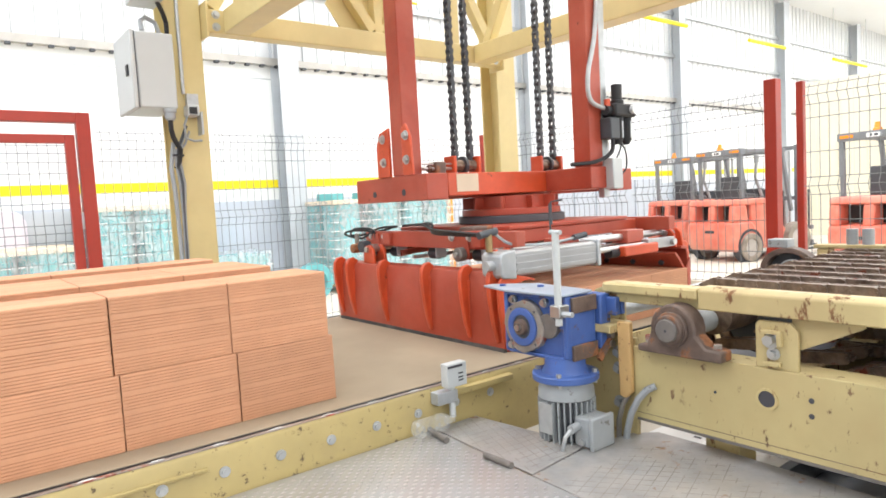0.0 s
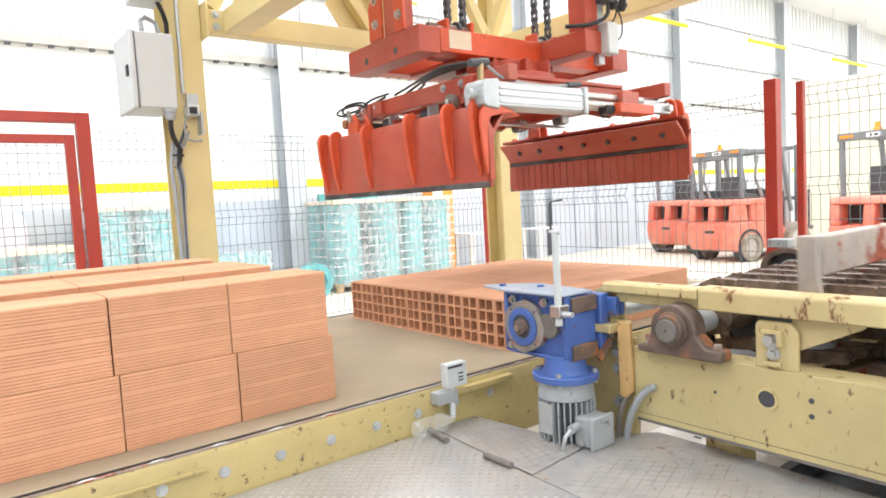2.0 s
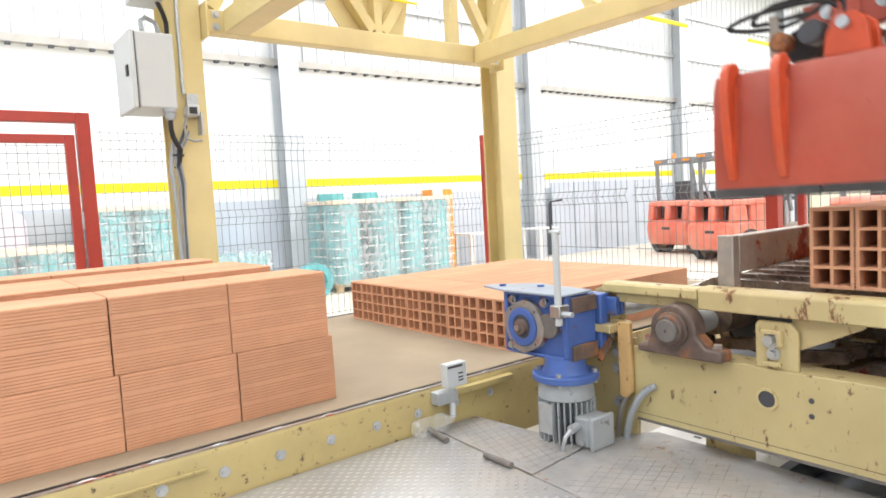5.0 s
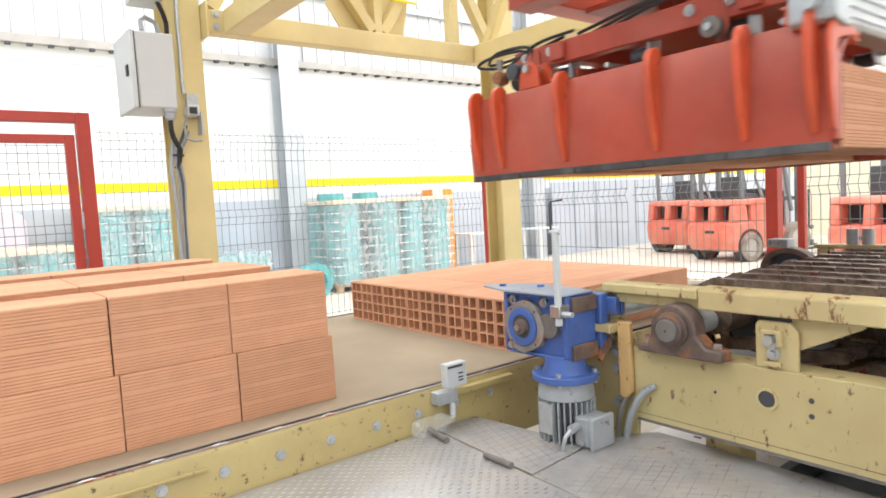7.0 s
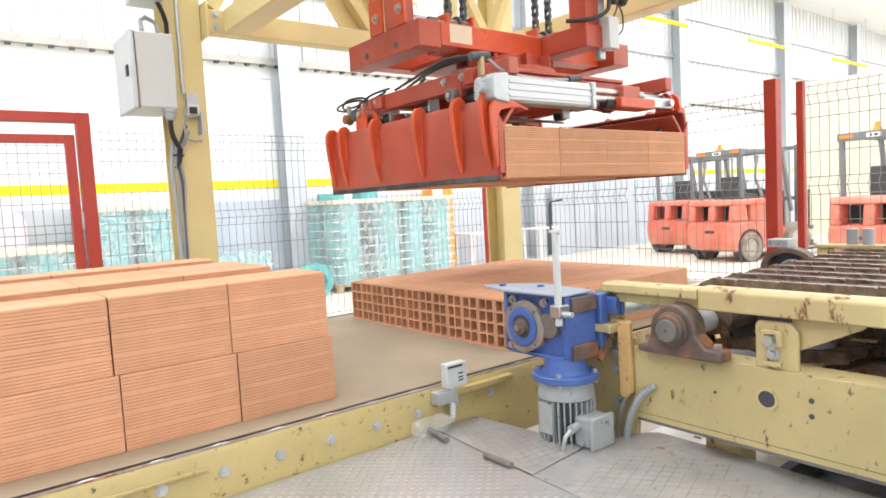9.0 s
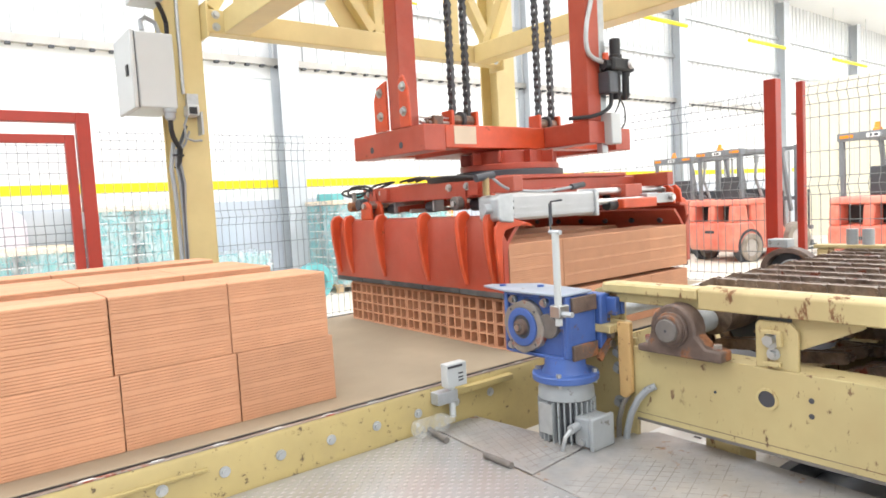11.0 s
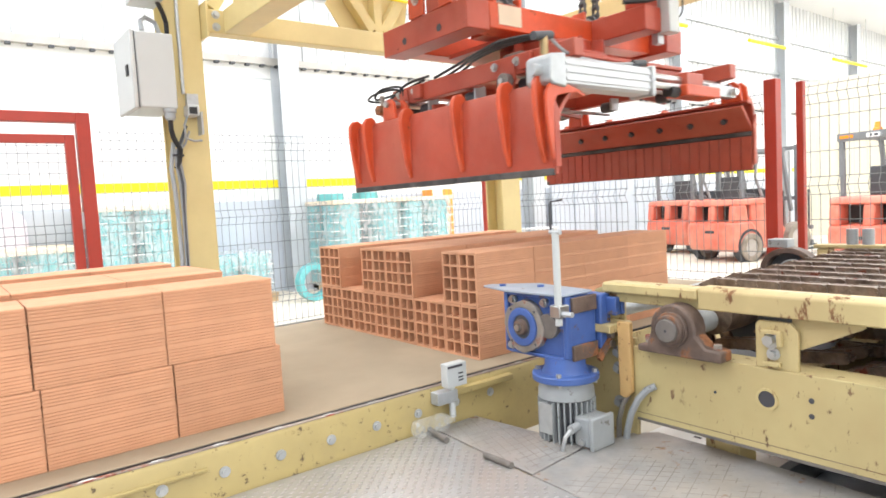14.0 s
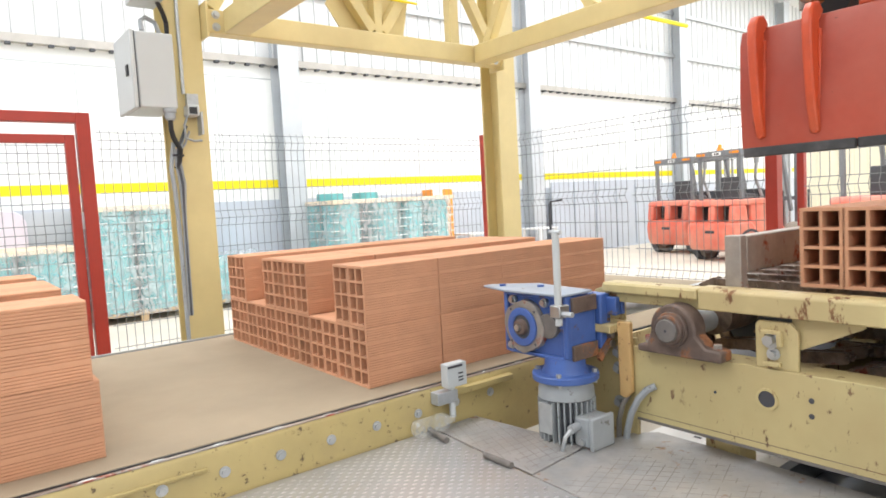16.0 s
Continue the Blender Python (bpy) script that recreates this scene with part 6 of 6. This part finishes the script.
    part("mast_cross", Shape().box(2.15, 2.25, -0.25, 0.25, 2.12, 2.2).box(2.15, 2.25, -0.25, 0.25, 1.1, 1.18).box(2.3, 2.38, -0.5, 0.5, 0.2, 0.28).box(2.3, 2.38, -0.5, 0.5, 0.5, 0.58).box(2.26, 2.3, -0.2, 0.2, 0.1, 0.6), M["guard"], e)
    for y in (-0.42, -0.14, 0.14, 0.42):
        part("load_guard_bar", Shape().box(2.33, 2.36, y - 0.015, y + 0.015, 0.58, 1.3), M["dark"], e)
    s = Shape()
    for y in (-0.1, 0.0, 0.1):
        s.tube([(2.2, y, 0.2), (2.2, y, 2.1)], 0.025, 10)
    part("lift_cylinder", s, M["zinc"], e)
    s = Shape().tube([(1.0, -0.30, 1.9), (0.98, -0.28, 1.6), (1.15, -0.26, 1.3), (1.2, -0.26, 1.18)], 0.03, 8).tube([(1.0, -0.30, 2.05), (1.0, -0.30, 1.88)], 0.05, 10)
    part("hose_bundle", s, M["grey"], e)
    part("beacon", Shape().tube([(0.36, 0.0, 2.15), (0.36, 0.0, 2.18), (0.36, 0.0, 2.19), (0.36, 0.0, 2.27)], [0.06, 0.06, 0.045, 0.03], 14), M["amber"], g, "orange warning beacon")
    return tagged(e, "parked coral red forklift with dark overhead guard, seen from behind", "forklift", "parked forklifts")


def coil_pallet(x, y, cols, rows, h, r, label, gap=0.0, card=True, film=True, extra=False, seed=0):
    """A wooden pallet of stacked teal strapping coils under stretch film."""
    o = (x, y, 0)
    e = empty("wrapped_pallet", o)
    p = r + gap / 2
    w, d = (cols - 1) * p + r + 0.02, rows * r + 0.02
    for k in range(7):
        xx = x - w + 0.005 + k * (2 * w - 0.09) / 6
        part("deck_board", Shape(o).box(xx, xx + 0.09, y - d, y + d, 0.122, 0.144), M["wood"], e)
    for k in (-1, 0, 1):
        part("stringer", Shape(o).box(x - w, x + w, y + k * (d - 0.05) - 0.045, y + k * (d - 0.05) + 0.045, 0.1, 0.12), M["wood"], e)
        for q in (-1, 0, 1):
            part("block", Shape(o).box(x + q * (w - 0.06) - 0.05, x + q * (w - 0.06) + 0.05, y + k * (d - 0.05) - 0.045, y + k * (d - 0.05) + 0.045, 0.0, 0.1), M["wood"], e)
    n = max(2, round(h / 0.15))
    for i in range(cols):
        for j in range(rows):
            cx, cy = x - (cols - 1) * p + 2 * p * i, y - (rows - 1) * r + 2 * r * j
            for k in range(n):
                z0 = 0.145 + k * h / n
                s = Shape(o).tube([(cx, cy, z0), (cx, cy, z0 + 0.018), (cx, cy, z0 + 0.02), (cx, cy, z0 + h / n - 0.012), (cx, cy, z0 + h / n - 0.010), (cx, cy, z0 + h / n)],
                                  [r * 0.975, r * 0.975, r * 0.955, r * 0.955, r * 0.975, r * 0.975], 30)
                part("coil", s, M["teal"], e)
    for k in range(1, n):
        z0 = 0.145 + k * h / n
        part("layer_sheet", Shape(o).box(x - w + 0.03, x + w - 0.03, y - d + 0.04, y + d - 0.04, z0 - 0.006, z0 + 0.006), M["white"], e)
    top = 0.145 + h
    if card:
        part("card_sheet", Shape(o).box(x - w + 0.01, x + w - 0.01, y - d + 0.01, y + d - 0.01, top + 0.001, top + 0.075), M["card"], e, "brown cardboard cap", bevel=0.01)
    if extra:
        for xx in (x - 0.42, x + 0.30):
            part("loose_coil", Shape(o).tube([(xx, y, top + 0.078), (xx, y, top + 0.2)], 0.24, 26), M["teal"], e)
    if film:
        rnd = random.Random(seed)
        s = Shape(o)
        seg, lev = 64, 14
        rr = min(r, 0.3) * 0.9
        for m in range(lev + 1):
            z = 0.10 + (top - 0.04) * m / lev
            for k in range(seg):
                a = 2 * math.pi * k / seg
                cxx, cyy = math.cos(a), math.sin(a)
                px = x + math.copysign(abs(cxx) ** 0.35, cxx) * (w + 0.006) + rnd.uniform(-0.007, 0.007)
                py = y + math.copysign(abs(cyy) ** 0.35, cyy) * (d + 0.006) + rnd.uniform(-0.007, 0.007)
                s.v.append(Vector((px, py, z + rnd.uniform(-0.02, 0.02))) - s.off)
        for m in range(lev):
            for k in range(seg):
                a, b = m * seg + k, m * seg + (k + 1) % seg
                s.f.append([a, b, b + seg, a + seg])
        part("stretch_film", s, M["film"], e, "crumpled clear stretch film")
    tagged(e, label, "wrapped pallet", "wrapped pallets")


def leaning_coil():
    c = (2.92, 7.55, 0.30)
    e = empty("loose_coil", (c[0], c[1], 0))
    o = (c[0], c[1], 0)
    part("coil", Shape(o).ring(c, "y", 0.30, 0.2, c[1] - 0.06, c[1] + 0.06, 32), M["teal"], e, bevel=0.008)
    part("flange", Shape(o).ring(c, "y", 0.30, 0.2, c[1] - 0.085, c[1] - 0.061, 32), M["teal"], e)
    tagged(e, "single teal coil standing on its rim on the floor", "coil")


def far_furniture():
    o = (6.6, 8.95, 0)
    e = empty("orange_cupboard", o)
    part("body", Shape(o).box(6.33, 6.85, 8.80, 9.15, 0.05, 1.72), M["orangecab"], e, bevel=0.006)
    part("door", Shape(o).box(6.335, 6.845, 8.782, 8.798, 0.08, 1.70), M["orangecab"], e, bevel=0.003)
    part("paper_sheet", Shape(o).box(6.33, 6.58, 8.776, 8.781, 1.40, 1.72), M["white"], e, "white paper notice with dark bars")
    part("notice_bars", Shape(o).box(6.42, 6.47, 8.773, 8.776, 1.58, 1.60).box(6.42, 6.5, 8.773, 8.776, 1.53, 1.55), M["print"], e, "dark bars")
    part("plinth", Shape(o).box(6.36, 6.82, 8.84, 9.12, 0, 0.05), M["dark"], e)
    tagged(e, "bright orange cupboard with a white notice by the wall", "cupboard")
    for x, y in ((7.35, 8.8), (9.15, 8.5)):
        o = (x, y, 0)
        e = empty("white_table", o)
        part("tabletop", Shape(o).box(x - 0.30, x + 0.30, y - 0.3, y + 0.3, 0.72, 0.75), M["white"], e, bevel=0.01)
        for sx in (-1, 1):
            for sy in (-1, 1):
                part("leg", Shape(o).box(x + sx * 0.25 - 0.025, x + sx * 0.25 + 0.025, y + sy * 0.25 - 0.025, y + sy * 0.25 + 0.025, 0, 0.72), M["white"], e)
        tagged(e, "small white table standing near the wall", "table", "white tables")
    o = (12.6, 8.9, 0)
    e = empty("grey_screen", o)
    for k in range(11):
        x = 10.0 + 0.42 * k
        part("panel", Shape(o).box(x, x + 0.40, 8.86 + (0.03 if k % 2 else 0), 8.90 + (0.03 if k % 2 else 0), 0.03, 1.78), M["dado"], e, bevel=0.006)
    part("sill", Shape(o).box(10.0, 14.6, 8.84, 8.95, 0, 0.03), M["dado"], e)
    tagged(e, "row of blue-grey sheet panels along the wall", "screen")
    o = (-1.2, 9.1, 0)
    e = empty("grey_board", o)
    part("board", Shape(o).box(-1.3, -0.15, 9.18, 9.23, 0.0, 1.62), M["post"], e, bevel=0.004)
    tagged(e, "grey board leaning by the wall", "board")
    o = (-1.3, 9.0, 0)
    e = empty("lilac_panel", o)
    part("panel", Shape(o).prism([(-2.2, 0.0), (-0.72, 0.0), (-0.72, 1.48), (-0.76, 1.58), (-0.84, 1.64), (-0.95, 1.66), (-2.2, 1.66)], "y", 8.98, 9.06), M["lilac"], e, bevel=0.02)
    tagged(e, "pale lilac panel with a rounded corner by the wall", "panel")


# ---------------- the place ----------------
hall()
for x in (-9.4, -3.0, 3.40, 9.62, 16.0, 22.7, 29.3, 35.9):
    hall_column(x)
for a, b in ((13.05, 15.6), (19.2, 21.7), (25.7, 29.0)):
    beacon_pipe(a, b)
gantry()
for gx in GX:
    gantry_column(gx, GY)
column_fittings()
gate()
FY, FX = 2.64, 2.27
fence((-0.90, FY), (0.65, FY))
fence((0.66, FY), (2.20, FY))
fence((FX, 2.58), (FX, 1.10))
fence((FX, 1.04), (FX, 0.10))
fence((FX, -0.13), (FX, -1.9))
fence((-4.4, FY), (-2.13, FY))
fence_post(FX - 0.03, FY - 0.02, 2.03, 0.04)
fence_post(FX, 0.055, 2.06, 0.072)
fence_post(FX, -0.105, 2.02, 0.04)

f = forklift()
f.matrix_basis = pose(10.05, 4.90, 0, 0, 0, -13)
copy_thing(f, pose(11.2, 6.60, 0, 0, 0, -10))
copy_thing(f, pose(8.9, 1.82, 0, 0, 0, -8))
coil_pallet(4.27, 8.55, 2, 2, 1.36, 0.33, "stretch-wrapped pallet of teal coils with a cardboard cap", gap=0.14, extra=True, seed=1)
coil_pallet(5.56, 8.50, 2, 2, 1.36, 0.30, "stretch-wrapped pallet of teal coils with a cardboard cap", seed=2)
coil_pallet(0.50, 8.60, 2, 2, 1.42, 0.29, "tall stretch-wrapped pallet of teal coils with a cardboard cap", seed=3)
coil_pallet(-0.95, 8.45, 2, 2, 0.92, 0.33, "low stretch-wrapped pallet of teal coils under torn cardboard", seed=4)
coil_pallet(2.0, 8.60, 2, 2, 0.62, 0.26, "low stretch-wrapped pallet of teal coils", card=False, seed=5)
leaning_coil()
far_furniture()

belt_conveyor()
chain_conveyor()
pillow_block()
gear_motor()
sensor_rod()
platform()
bar = stop_bar()
grip, jaw_left, jaw_right, barrel = gripper()
trolley = carriage()

BLOCK, TIGHT = block_mesh(0.2990), block_mesh(0.3030)
FULL, GAPPED = list(range(12)), [0, 1, 4, 5, 6, 7, 10, 11]
low = block_layer(TIGHT, FULL, "full layer of terracotta hollow clay blocks on the belt", 1)
carried = block_layer(TIGHT, GAPPED, "layer of terracotta hollow clay blocks with two fork gaps", 2)
old_low = block_layer(BLOCK, FULL, "full layer of ribbed terracotta clay blocks on the belt", 3, 0.3025)
old_top = block_layer(BLOCK, GAPPED, "upper layer of ribbed terracotta clay blocks with fork gaps", 4, 0.3025)
coming = block_layer(TIGHT, FULL, "layer of terracotta hollow clay blocks arriving on the chains", 5)

# y and z of the gripper from its place over the belt
TRIP = [(0, 0, 0), (0.2, 0, 0), (0.5, 0, 0.042), (0.75, 0, 0.12), (1, 0, 0.208), (1.5, 0, 0.423), (1.8, 0, 0.572), (2, 0, 0.644), (2.25, 0, 0.666), (2.5, 0, 0.668), (2.75, -0.03, 0.668), (3, -0.12, 0.668), (3.25, -0.28, 0.668),
        (3.5, -0.47, 0.668), (3.75, -0.73, 0.668), (4, -0.99, 0.668), (4.2, -1.285, 0.668), (4.5, -1.60, 0.668), (4.8, -2.0, 0.66), (5.05, -2.22, 0.52), (5.3, -2.28, 0.37), (5.45, -2.28, 0.325), (5.65, -2.28, 0.325), (5.85, -2.27, 0.46),
        (6.1, -2.12, 0.66), (6.3, -1.92, 0.668), (6.5, -1.72, 0.668), (6.75, -1.445, 0.668), (7, -1.155, 0.668), (7.25, -0.82, 0.668), (7.5, -0.525, 0.668), (7.75, -0.36, 0.668), (8, -0.25, 0.668), (8.5, -0.128, 0.668), (8.8, -0.05, 0.668), (9, -0.006, 0.668), (9.2, 0, 0.664),
        (9.5, 0, 0.60), (10.0, 0, 0.47), (10.5, 0, 0.335), (10.9, 0, 0.235), (11.15, 0, 0.203), (11.35, 0, 0.200), (11.5, 0, 0.212), (11.75, 0, 0.268), (12, 0, 0.344), (12.25, 0, 0.468), (12.5, 0, 0.594), (12.75, 0, 0.655), (13, 0, 0.668), (13.25, -0.005, 0.668), (13.5, -0.045, 0.668),
        (13.75, -0.16, 0.668), (14, -0.325, 0.668), (14.25, -0.57, 0.668), (14.5, -0.84, 0.668), (14.75, -1.14, 0.668), (15, -1.455, 0.668), (15.25, -1.77, 0.668), (15.5, -2.055, 0.668), (15.75, -2.21, 0.668), (16, -2.255, 0.668)]
# how far each jaw stands open
OPEN = [(0, 0), (0.1, 0.006), (0.3, 0.034), (0.5, 0.045), (5.35, 0.045), (5.6, 0), (11.3, 0), (11.5, 0.02), (11.7, 0.042), (11.8, 0.045), (16, 0.045)]
# way of the belt
BELT_WAY = [(0, 0), (13.15, 0), (13.3, 0.008), (13.5, 0.037), (13.75, 0.100), (14, 0.172), (14.5, 0.294), (15, 0.409), (15.5, 0.532), (16, 0.650)]
BAR_WAY = [(0, -2.6), (0.9, -2.3), (1.3, -1.65), (1.6, -1.30), (1.8, -1.168), (2.0, -1.06), (2.2, -0.93), (2.4, -0.868), (2.6, -0.853), (4.2, -0.852), (5.9, -0.852), (6.1, -0.90), (6.3, -1.04), (6.4, -1.119), (6.6, -1.225), (6.8, -1.36), (7.0, -1.6), (7.6, -2.6), (13.4, -2.6), (14.2, -1.75), (14.5, -1.45), (14.8, -1.255), (15.0, -1.161), (15.2, -1.063), (15.4, -0.953), (15.6, -0.89), (15.8, -0.875), (16, -0.873)]


def motions():
    walk(grip, [(t, pose(GO[0], GO[1] + y, GO[2] + z)) for t, y, z in TRIP])
    walk(trolley, [(t, pose(0.61, 0.61 + y, 3.37)) for t, y, z in TRIP])
    walk(jaw_left, [(t, pose(-d, 0, 0)) for t, d in OPEN])
    walk(barrel, [(t, pose(-d, 0, 0)) for t, d in OPEN])
    walk(jaw_right, [(t, pose(d, 0, 0)) for t, d in OPEN])
    walk(bar, [(t, pose(0, y, 1.16)) for t, y in BAR_WAY])
    top = BELT + BH
    walk(low, [(t, pose(-d, 0, BELT)) for t, d in BELT_WAY])
    walk(old_low, [(t, pose(-1.980 - d, 0.002, BELT)) for t, d in BELT_WAY])
    walk(old_top, [(t, pose(-1.992 - d, 0.002, top)) for t, d in BELT_WAY])
    rows = [(0, pose(0, -4.2, 1.177)), (4.2, pose(0, -2.75, 1.177)), (4.8, pose(0, -2.36, 1.177)), (5.2, pose(0, -2.28, 1.177)), (5.65, pose(0, -2.28, 1.177))]
    rows += [(t, pose(0, y, BELT + z + (1.177 - BELT - 0.325) * max(0, min(1, (6.3 - t) / 0.6)))) for t, y, z in TRIP if 5.7 < t < 11.3]
    rows += [(11.3, pose(0, 0, top))]
    rows += [(t, pose(-d, 0, top)) for t, d in BELT_WAY if t > 11.3]
    walk(carried, rows)
    walk(coming, [(0, pose(0, -6.0, 1.177)), (7.0, pose(0, -6.0, 1.177)), (13.5, pose(0, -3.9, 1.177)), (15.2, pose(0, -2.66, 1.177)), (15.4, pose(0, -2.53, 1.177)), (15.6, pose(0, -2.42, 1.177)), (15.8, pose(0, -2.335, 1.177)), (16, pose(0, -2.275, 1.177))])


motions()
